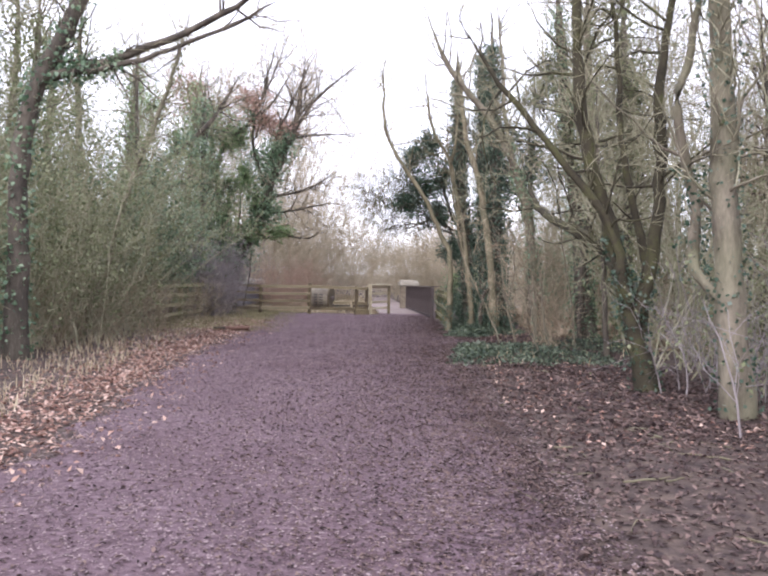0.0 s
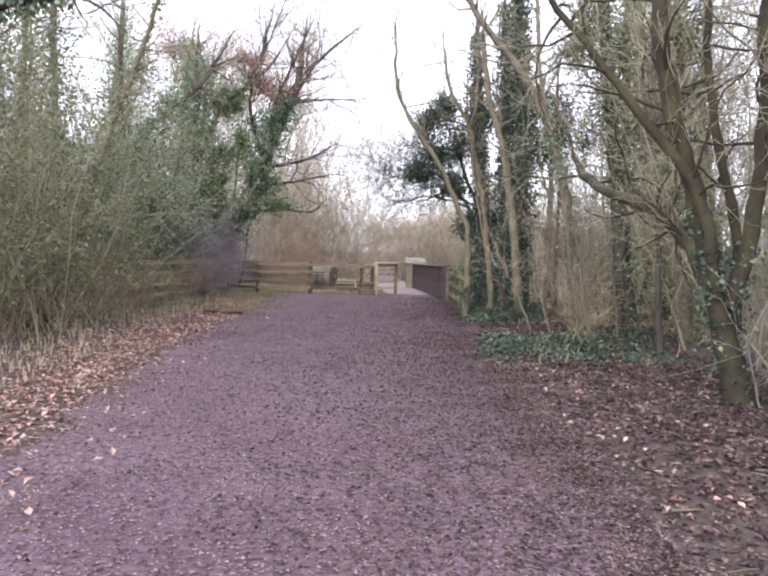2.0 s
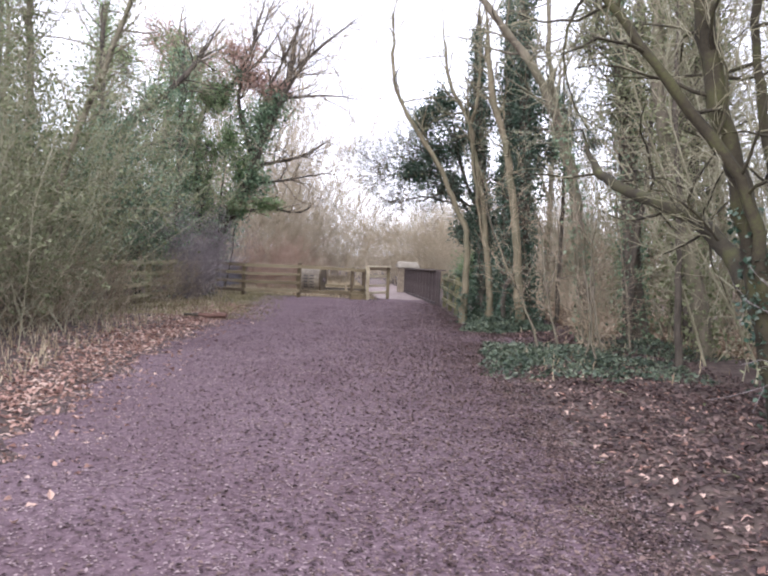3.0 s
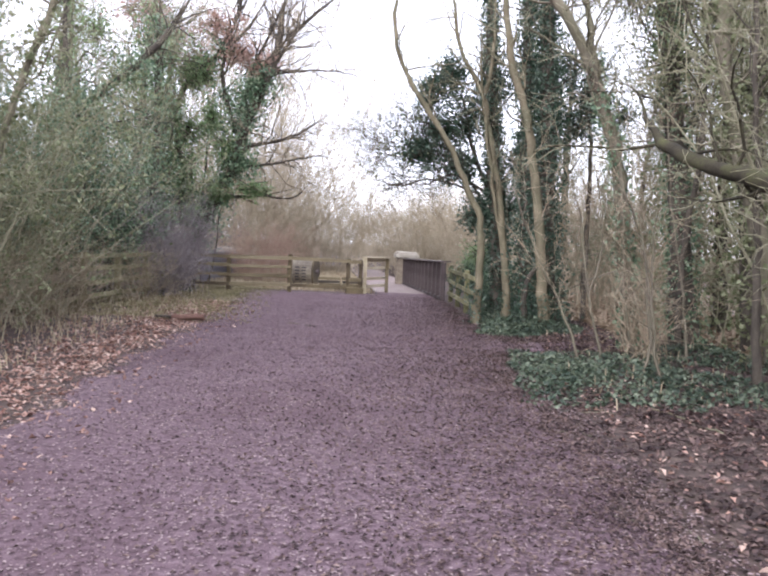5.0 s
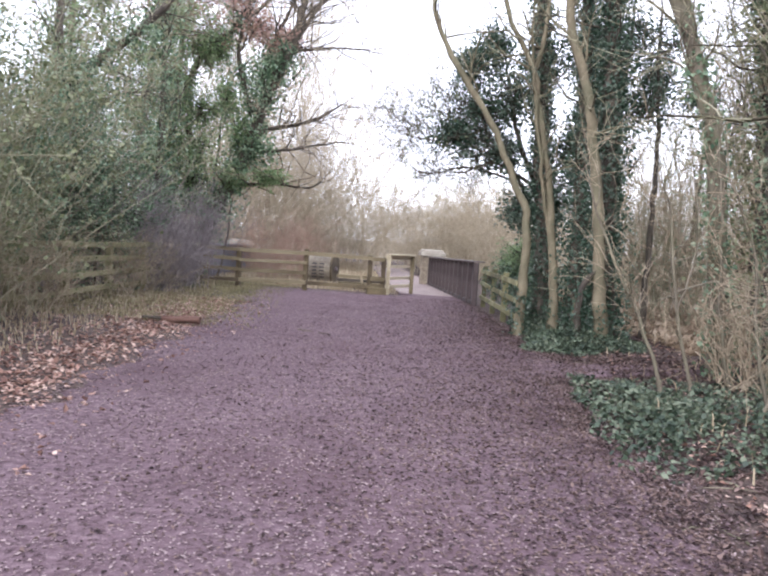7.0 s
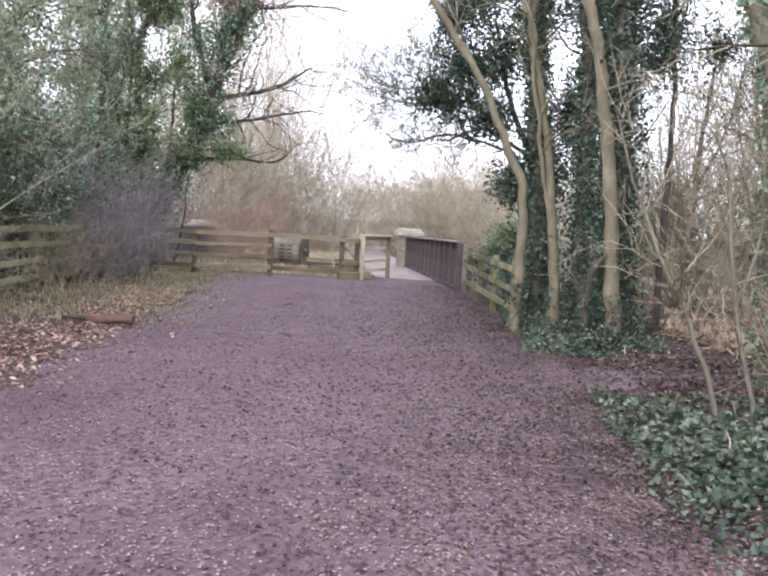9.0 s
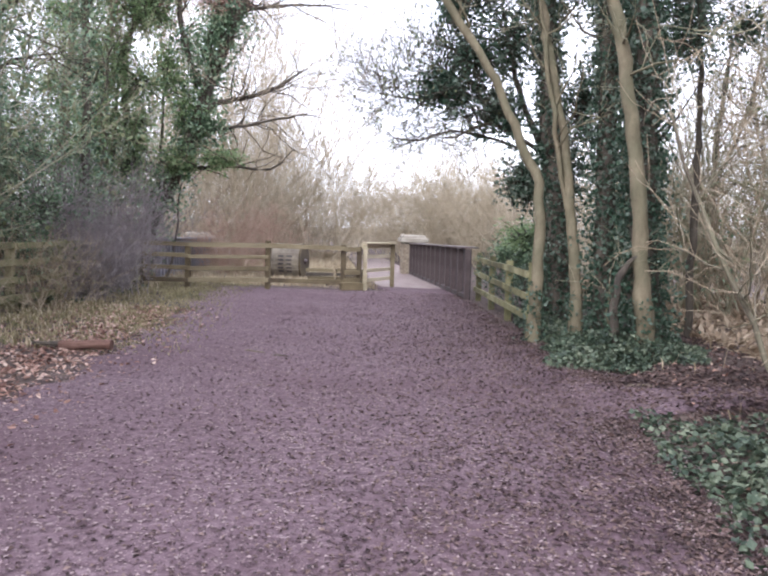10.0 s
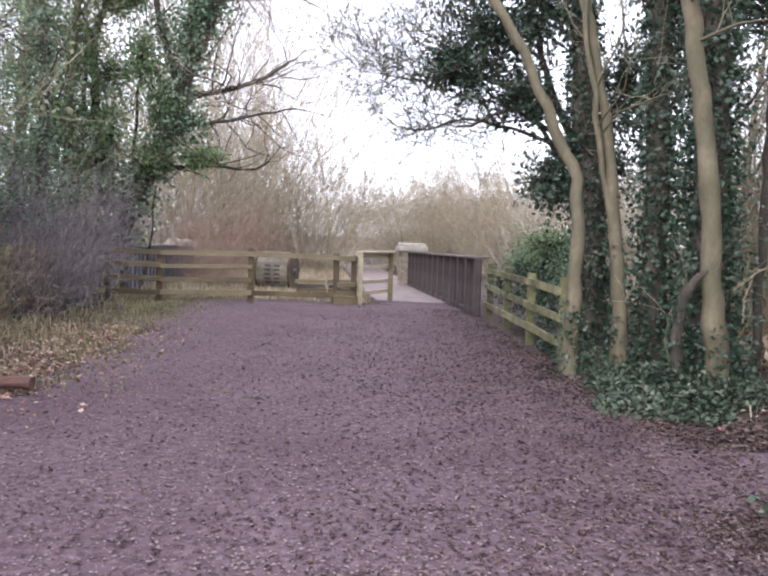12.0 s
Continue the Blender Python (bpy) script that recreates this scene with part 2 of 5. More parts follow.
GROUND_IVY = material("trailing_ivy_leaf", [(0.023, 0.038, 0.025), (0.045, 0.067, 0.043), (0.078, 0.103, 0.067), (0.156, 0.181, 0.125)], 1.5, 0.5, 0.1, 20, island=0.55, see=0.12, gloss=0.35)
STRAW = material("dry_grass", [(0.256, 0.197, 0.128), (0.375, 0.305, 0.207), (0.493, 0.424, 0.305)], 1.2, 0.8, 0.1, 20, island=0.45, see=0.2)
GRASS = material("winter_grass", [(0.15, 0.138, 0.074), (0.24, 0.214, 0.116), (0.34, 0.294, 0.179)], 1.2, 0.8, 0.1, 20, island=0.45, see=0.2)
TIMBER = material("weathered_timber", [(0.101, 0.079, 0.047), (0.169, 0.138, 0.083), (0.245, 0.205, 0.13)], 2.5, 0.85, 0.5, 30, stretch=(0.4, 0.4, 1), by_object=0.3)
TIMBER_MOSS = material("mossy_green_timber", [(0.088, 0.081, 0.048), (0.163, 0.156, 0.081), (0.263, 0.244, 0.144)], 2.5, 0.9, 0.5, 30, by_object=0.3)
TIMBER_DARK = material("dark_brown_timber", [(0.06, 0.045, 0.03), (0.11, 0.085, 0.05), (0.18, 0.145, 0.085)], 2.5, 0.85, 0.5, 30, by_object=0.25)
TIMBER_PALE = material("pale_new_timber", [(0.36, 0.3, 0.2), (0.47, 0.41, 0.29), (0.58, 0.52, 0.4)], 2.5, 0.8, 0.4, 30, stretch=(0.4, 0.4, 1), by_object=0.2)
STEEL = material("dark_painted_steel", [(0.035, 0.03, 0.032), (0.06, 0.05, 0.052), (0.1, 0.08, 0.075)], 2, 0.6, 0.25, 30)
STEEL_PALE = material("pale_bluish_steel", [(0.15, 0.145, 0.165), (0.22, 0.21, 0.235), (0.3, 0.285, 0.3)], 2, 0.7, 0.25, 30)
CREAM = material("cream_flaking_paint", [(0.11, 0.09, 0.075), (0.2, 0.17, 0.135), (0.34, 0.3, 0.23)], 2, 0.75, 0.3, 25)
STONE = material("pale_coping_stone", [(0.225, 0.203, 0.165), (0.315, 0.285, 0.24), (0.413, 0.383, 0.33)], 4, 0.9, 0.5, 40)
BRICK = material("weathered_buff_brick", [(0.17, 0.135, 0.1), (0.25, 0.205, 0.155), (0.34, 0.285, 0.22)], 6, 0.9, 0.5, 50, by_object=0.3)
STEEL_MID = material("mid_grey_steel", [(0.068, 0.053, 0.054), (0.111, 0.086, 0.086), (0.17, 0.131, 0.126)], 2, 0.6, 0.25, 30)
MORTAR = material("mortar", [(0.2, 0.18, 0.15), (0.28, 0.25, 0.21)], 6, 0.95, 0.5, 50)
DECK = material("pale_worn_concrete", [(0.18, 0.139, 0.131), (0.247, 0.199, 0.188), (0.315, 0.262, 0.244)], 3, 0.95, 0.4, 45, patches=((0.2, 0.15, 0.145), 0.7, 0.5))
TWIG_RUSSET = material("reddish_bare_twigs", [(0.26, 0.165, 0.125), (0.38, 0.26, 0.2), (0.47, 0.35, 0.28)], 1.0, 0.85, 0.2, 20, island=0.35)
LITTER_TAN = material("tan_dead_bracken", [(0.2, 0.145, 0.1), (0.3, 0.225, 0.16), (0.4, 0.31, 0.23), (0.48, 0.39, 0.3)], 2, 0.85, 0.1, 20, island=0.6, see=0.15)
CUTWOOD = material("reddish_bare_log", [(0.07, 0.035, 0.03), (0.13, 0.07, 0.055), (0.2, 0.12, 0.095)], 4, 0.8, 0.4, 40, stretch=(0.3, 1, 1))


# ---- ground ----
LEFT_EDGE = ([-6, 4, 7.7, 9.7, 12, 15.3, 18, 22.3, 26.5, 28.4, 30, 32.5], [-1.5, -1.8, -2.15, -2.45, -2.9, -3.5, -3.85, -4.25, -4.75, -5.2, -5.5, -5.7])
RIGHT_EDGE = ([-6, 4, 8, 11.7, 15, 17.8, 19.6, 20.7, 21.8, 23.0, 24.2, 26.0, 28.7, 33.0, 46, 60], [2.6, 2.2, 1.95, 1.6, 1.4, 1.1, 1.2, 1.8, 1.45, 1.05, 0.85, 0.75, 0.5, 0.05, -1.9, -4.0])


def left_edge(y):
    return np.interp(y, *LEFT_EDGE)


def right_edge(y):
    return np.interp(y, *RIGHT_EDGE)


def bumps(x, y):
    return 0.5 * np.sin(1.3 * x + 0.7 * y) * np.sin(0.9 * y - 0.4 * x) + 0.3 * np.sin(2.9 * x - 1.1) * np.sin(2.3 * y + 0.8) + 0.2 * np.sin(5.1 * x + 3.7 * y)


def height(x, y):
    """The lie of the land: a level track between low, rough verges; the wood falls away on both sides, and the bridge dips a little."""
    x, y = np.asarray(x, float), np.asarray(y, float)
    off = np.maximum(left_edge(y) - x, x - right_edge(y))
    verge = np.clip(off / 1.2, 0, 1)
    near = np.clip(1 - (np.abs(y - 20) - 40) / 20, 0, 1)
    fall = -0.10 * np.clip(off - 5.5, 0, 14)
    dip = -0.0135 * np.clip(y - 31, 0, 11.5)
    return verge * (0.06 + 0.045 * bumps(x, y)) * near + fall * near - 0.02 + dip


def spread(low, high, fine_low, fine_high, step):
    far_low = fine_low - np.geomspace(2, fine_low - low, 12)[::-1]
    far_high = fine_high + np.geomspace(2, high - fine_high, 12)
    return np.concatenate([far_low, np.arange(fine_low, fine_high + step / 2, step), far_high])


def grid_faces(rows, cols):
    i = np.arange(rows * cols).reshape(rows, cols)
    return np.stack([i[:-1, :-1], i[:-1, 1:], i[1:, 1:], i[1:, :-1]], -1).reshape(-1, 4)


gx, gy = spread(-900, 900, -16, 16, 0.25), spread(-900, 900, -6, 52, 0.25)
XX, YY = np.meshgrid(gx, gy)
ground = place("ground", mesh_from("ground", np.stack([XX, YY, height(XX, YY)], -1).reshape(-1, 3), grid_faces(len(gy), len(gx))), SOIL)
tagged(ground, "brown woodland floor of soil and rotting leaves", "ground", kind="structure")

ys = np.arange(-6, 34, 0.12)
cols = 46
rag = 0.12 * np.sin(3.1 * ys) + 0.08 * np.sin(7.7 * ys + 1) + rng.normal(0, 0.045, len(ys))
rag2 = 0.12 * np.sin(2.7 * ys + 2) + 0.08 * np.sin(8.3 * ys) + rng.normal(0, 0.045, len(ys))
x0 = np.where(ys < 32.4, left_edge(ys), right_edge(ys) - 1.75) + rag
x1 = right_edge(ys) + rag2
f = np.linspace(0, 1, cols)[None]
PX = x0[:, None] * (1 - f) + x1[:, None] * f
PY = np.repeat(ys[:, None], cols, 1)
PZ = height(PX, PY) + 0.022 + 0.006 * bumps(PX * 2, PY * 2) - 0.03 * (np.abs(f - 0.5) > 0.49)
track = place("path", mesh_from("path", np.stack([PX, PY, PZ], -1).reshape(-1, 3), grid_faces(len(ys), cols)), GRAVEL)
tagged(track, "purplish-brown gravel path strewn with leaf scraps", "path", kind="structure")
dy = np.arange(33.85, 60, 0.2)
f = np.linspace(0, 1, 16)[None]
DX = (right_edge(dy) - 1.75 + rng.normal(0, 0.03, len(dy)))[:, None] * (1 - f) + (right_edge(dy) + 0.2)[:, None] * f
DY = dy[:, None] + 0.05 * np.sin(9 * f) * (dy[:, None] < 34)
deck = place("bridge_deck", mesh_from("bridge_deck", np.stack([DX, DY, height(DX, DY) + 0.034 + 0.004 * bumps(DX * 2, DY * 2)], -1).reshape(-1, 3), grid_faces(len(dy), 16)), DECK)
tagged(deck, "pale pinkish worn concrete deck of the old bridge", "bridge deck", kind="structure")
xs = np.arange(1.0, 7, 0.15)
mid = 20.6 + 0.12 * (xs - 1.5) + 0.012 * (xs - 1.5) ** 2
half = np.interp(xs, [1, 2, 4, 14], [0.9, 0.5, 0.35, 0.3]) + rng.normal(0, 0.04, len(xs))
f = np.linspace(-1, 1, 12)[None]
QY = mid[:, None] + half[:, None] * f
QX = np.repeat(xs[:, None], 12, 1)
QZ = height(QX, QY) + 0.03 - 0.05 * (np.abs(f) > 0.95)
spur = place("side_path", mesh_from("side_path", np.stack([QX, QY, QZ], -1).reshape(-1, 3), grid_faces(len(xs), 12)[:, ::-1]), GRAVEL)
tagged(spur, "narrow trodden side path leading off into the wood", "path", kind="structure")


def scatter(n, xlo, xhi, ylo, yhi, lift=0.01, keep=None):
    x, y = rng.uniform(xlo, xhi, n), rng.uniform(ylo, yhi, n)
    if keep is not None:
        ok = keep(x, y)
        x, y = x[ok], y[ok]
    return np.stack([x, y, height(x, y) + lift], 1)


def stuff(name, me, material, label, category):
    return tagged(place(name, me, material), label, category, kind="stuff")

# ---- fences ----
def post(parent, at, tall, size=0.12, tone=None, turn=0.0):
    bm = bmesh.new()
    box(bm, (size, size, tall + 0.15), (at[0], at[1], at[2] + tall / 2 - 0.075), turn, 0.012, 0.003)
    return part("post", bm, tone or TIMBER_DARK, parent)


def rail(parent, a, b, tall=0.1, thick=0.045, tone=None):
    a, b = Vector(a), Vector(b)
    d = b - a
    bm = bmesh.new()
    box(bm, (d.length, thick, tall), (0, 0, 0), 0, 0.007, 0.003)
    m = Matrix.Translation((a + b) / 2) @ d.to_track_quat("X", "Z").to_matrix().to_4x4()
    bmesh.ops.transform(bm, matrix=m, verts=bm.verts)
    return part("rail", bm, tone or TIMBER, parent)


def fence(at, posts, tall, rails, label, group="", tone=None, off=0.085):
    """Posts with rails nailed to one face; posts relative to at."""
    fe = root("fence", at, label, "fence", group)
    for p in posts:
        post(fe, p, tall + rng.uniform(-0.02, 0.05), tone=tone)
    for p, q in zip(posts, posts[1:]):
        d = Vector((q[0] - p[0], q[1] - p[1], 0)).normalized()
        side = Vector((d.y, -d.x, 0)) * off
        for z in rails:
            rail(fe, Vector(p) + side - d * 0.05 + Vector((0, 0, z + rng.normal(0, 0.012))), Vector(q) + side + d * 0.05 + Vector((0, 0, z + rng.normal(0, 0.012))), tone=tone)
    return fe


front = root("fence", (-6.1, 31.2, 0), "weathered timber post-and-rail fence across the old bridge", "fence", "bridge fences")
FP = [Vector((-0.12, 0, 0)), Vector((1.66, 0.62, 0)), Vector((3.44, 1.2, 0)), Vector((3.82, 1.36, 0))]
CORNER = Vector((-1.12, -0.34, 0))
for p, tall in zip([CORNER] + FP, (1.12, 1.02, 1.17, 1.1, 1.06)):
    post(front, p, tall)
FACE = Vector((0.03, -0.085, 0))
# rails below 0.6 m take the darker timber
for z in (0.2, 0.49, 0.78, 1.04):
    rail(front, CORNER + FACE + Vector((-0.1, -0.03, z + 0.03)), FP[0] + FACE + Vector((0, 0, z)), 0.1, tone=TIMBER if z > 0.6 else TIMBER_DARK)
for z in (0.21, 0.48, 0.76, 1.04):
    rail(front, FP[0] + FACE + Vector((0, 0, z)), FP[1] + FACE + Vector((0, 0, z + 0.01)), 0.085 if z == 0.76 else 0.105)
# the low rail of this bay is darker than the top one
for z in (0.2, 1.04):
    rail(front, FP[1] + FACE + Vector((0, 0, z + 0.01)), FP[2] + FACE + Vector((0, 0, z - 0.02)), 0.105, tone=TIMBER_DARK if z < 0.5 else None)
for z in (0.22, 0.42, 1.0):
    rail(front, FP[2] + FACE + Vector((0, 0, z)), FP[3] + FACE + Vector((0, 0, z)), 0.105)
bm = bmesh.new()
box(bm, (0.55, 0.22, 0.2), (0, 0, 0.08), 0.38, 0.02, 0.006)
step = part("block", bm, TIMBER_DARK, None)
step.location = (-2.45, 32.35, 0)
tagged(step, "dark sawn timber block at the fence foot", "timber block")
step.name = "timber_block"
left_run = [(0.02 * i, -1.8 * i, 0) for i in range(9)]
fence((-7.3, 30.7, 0), left_run, 1.15, (0.25, 0.54, 0.83, 1.1), "mossy timber post-and-rail fence half hidden by bushes", "side fences", TIMBER_MOSS, off=-0.085)
fence((0.6, 30.5, 0), [(0, 0, 0), (0.16, -1.8, 0), (0.32, -3.6, 0), (0.5, -5.4, 0)], 1.05, (0.28, 0.6, 0.93), "timber post-and-rail fence overgrown with ivy", "side fences", TIMBER_MOSS, off=0.085)

# the pinch gate beside the fence
gate = root("gate", (-2.15, 32.75, 0), "pale timber pinch gate with a bright top rail", "gate")
for p, tone in (((0, 0, 0), TIMBER_PALE), ((0.62, 1.35, 0), TIMBER)):
    post(gate, p, 1.12, 0.11, tone)
for z in (0.2, 0.45, 0.8, 1.07):
    rail(gate, (-0.1, 0.0, z), (0.54, 1.42, z), 0.11 if z > 1 else 0.09, 0.05, TIMBER_PALE)
bm = bmesh.new()
box(bm, (1.6, 0.16, 0.045), (0.31, 0.66, 1.15), math.atan2(1.35, 0.62), 0.008, 0.002)
part("top_board", bm, TIMBER_PALE, gate)

# ---- bridge ----
AX = Vector((-0.145, 1, 0)).normalized()
AY = Vector((AX.y, -AX.x, 0))
ANG = math.atan2(AX.y, AX.x)


def girder(name, near, length, tall, label, face, stiff, side, tone, top):
    """A plate girder parapet: web, top flange, bottom angle and upright stiffeners on the inner face."""
    g = root(name, near, label, "bridge parapet", "bridge parapets")
    mid = AX * (length / 2)
    bm = bmesh.new()
    box(bm, (length, 0.03, tall - 0.03), (mid.x, mid.y, tall / 2 - 0.03), ANG)
    part("web", bm, tone, g)
    bm = bmesh.new()
    box(bm, (length, 0.34, 0.035), (mid.x, mid.y, tall - 0.015), ANG, 0.006)
    # the flange has its own tone, lighter than the web
    part("flange", bm, top, g, "top flange paler than the web")
    bm = bmesh.new()
    foot = mid + AY * side * 0.06
    box(bm, (length, 0.1, 0.1), (foot.x, foot.y, 0.06), ANG, 0.006)
    part("bottom_angle", bm, tone, g)
    n = int(length / stiff)
    me = None
    for i in range(n + 1):
        at = AX * (i * length / n) + AY * side * 0.075
        if me is None:
            bm = bmesh.new()
            box(bm, (0.05, 0.12, tall - 0.06), (0, 0, tall / 2 - 0.02), 0, 0.005)
            box(bm, (0.14, 0.014, tall - 0.06), (0, -side * 0.048, tall / 2 - 0.02), 0)
            first = part("stiffener", bm, face, g)
            me = first.data
        else:
            first = place("stiffener", me, face, g)
        first.location, first.rotation_euler = at, (0, 0, ANG)
    g.matrix_basis = Matrix.Translation(near) @ Matrix.Rotation(-0.0135, 4, AY)
    return g


girder("bridge_parapet", (0.42, 30.7, 0), 11.3, 1.18, "dark steel plate-girder parapet with upright stiffeners", STEEL_MID, 0.92, -1, STEEL, STEEL_MID)
girder("bridge_parapet", (-7.8, 33.4, 0), 9.0, 1.12, "dark steel bridge parapet with pale bluish stiffeners", STEEL_PALE, 0.42, 1, STEEL, STEEL_PALE)

# the old slatted drum behind the fence
drum = root("drum", (-4.9, 37.0, -0.09), "large weathered grey-brown slatted drum behind the fence", "drum")
DR, DL, TURN = 0.53, 0.88, Matrix.Translation((0, 0, 0.54)) @ Matrix.Rotation(-0.1, 4, "Z")
for k in range(20):
    a0 = 2 * math.pi * k / 20
    bm = bmesh.new()
    box(bm, (DL, 0.165, 0.035), (0, 0, 0), 0, 0.006, 0.002)
    bmesh.ops.transform(bm, matrix=TURN @ Matrix.Rotation(a0, 4, "X") @ Matrix.Translation((0, 0, DR - 0.02)), verts=bm.verts)
    part("slat", bm, CREAM, drum)
for s in (-1, 1):
    bm = bmesh.new()
    bmesh.ops.create_cone(bm, cap_ends=True, segments=32, radius1=DR + 0.02, radius2=DR + 0.02, depth=0.06, matrix=TURN @ Matrix.Translation((s * (DL / 2 + 0.03), 0, 0)) @ Matrix.Rotation(math.pi / 2, 4, "Y"))
    part("end_disc", bm, TIMBER_DARK, drum, "dark round end disc")
    bm = bmesh.new()
    bmesh.ops.create_cone(bm, cap_ends=True, segments=16, radius1=0.09, radius2=0.07, depth=0.08, matrix=TURN @ Matrix.Translation((s * (DL / 2 + 0.09), 0, 0)) @ Matrix.Rotation(s * math.pi / 2, 4, "Y"))
    part("hub", bm, STEEL_MID, drum)
# slots are solid blocks; a dark colour stands in for their shaded depth
for row in range(5):
    for col in range(2):
        bm = bmesh.new()
        box(bm, (0.17, 0.05, 0.03), (0, 0, 0), 0, 0.004)
        a0 = radians(72 + 13 * row)
        bmesh.ops.transform(bm, matrix=TURN @ Matrix.Rotation(a0, 4, "X") @ Matrix.Translation((-0.12 + 0.26 * col, 0, DR - 0.008)), verts=bm.verts)
        part("slot", bm, STEEL, drum)


def sleepers(at, n, turn, label):
    """A low stack of old timbers."""
    st = root("timber_stack", at, label, "timber stack", "timber stacks")
    for i in range(n):
        bm = bmesh.new()
        box(bm, (0.75, 0.14, 0.09), (rng.normal(0, 0.02), 0.05 * (i % 2), 0.05 + 0.115 * i), turn, 0.01, 0.004)
        part("timber", bm, TIMBER if i % 2 else BARK_DARK, st)


sleepers((-3.55, 34.4, -0.05), 4, 0.2, "small stack of dark old timbers on dry grass")
sleepers((-2.75, 34.6, -0.05), 4, 0.35, "small stack of weathered timbers by the gate")


def pillar(at, wide, tall, label):
    """A brick pier with a rounded stone cap, its bricks laid in courses."""
    p = root("bridge_pillar", at, label, "pillar", "bridge pillars")
    bm = bmesh.new()
    box(bm, (wide - 0.02, wide - 0.02, tall), (0, 0, tall / 2), ANG)
    core = part("core", bm, MORTAR, p)
    me = None
    for row in range(int(tall / 0.075)):
        for side in range(4):
            turn = ANG + side * math.pi / 2
            for k in range(4):
                w = wide / 4
                local = Vector(((k - 1.5) * w + (0.06 if row % 2 else -0.06) * (1 if k < 3 else 0), -wide / 2 + 0.045, 0.04 + row * 0.075))
                if abs(local.x) > wide / 2 - w / 2 + 0.01:
                    local.x = math.copysign(wide / 2 - w / 2, local.x)
                if me is None:
                    bm = bmesh.new()
                    box(bm, (w - 0.012, 0.1, 0.064), (0, 0, 0))
                    b = part("brick", bm, BRICK, core)
                    me = b.data
                else:
                    b = place("brick", me, BRICK, core)
                b.matrix_basis = Matrix.Rotation(turn, 4, "Z") @ Matrix.Translation(local)
    bm = bmesh.new()
    box(bm, (wide + 0.2, wide + 0.2, 0.16), (0, 0, tall + 0.08), ANG, 0.02, 0.004)
    box(bm, (wide + 0.06, wide + 0.06, 0.14), (0, 0, tall + 0.2), ANG, 0.06, 0.004)
    part("cap", bm, STONE, p, "pale rounded coping stone")


pillar((-1.24, 42.5, -0.15), 0.85, 1.19, "dark brick bridge pillar with a pale stone cap")
pillar((-9.6, 43.0, -0.15), 0.85, 1.05, "dark brick bridge pillar with a pale stone cap")


# ---- trees ----
def pick(line, n, lo, hi):
    s = rng.uniform(lo, hi, n) * (len(line) - 1)
    i = np.minimum(s.astype(int), len(line) - 2)
    f = (s - i)[:, None]
    return line[i] * (1 - f) + line[i + 1] * f, unit(line[i + 1] - line[i]), i


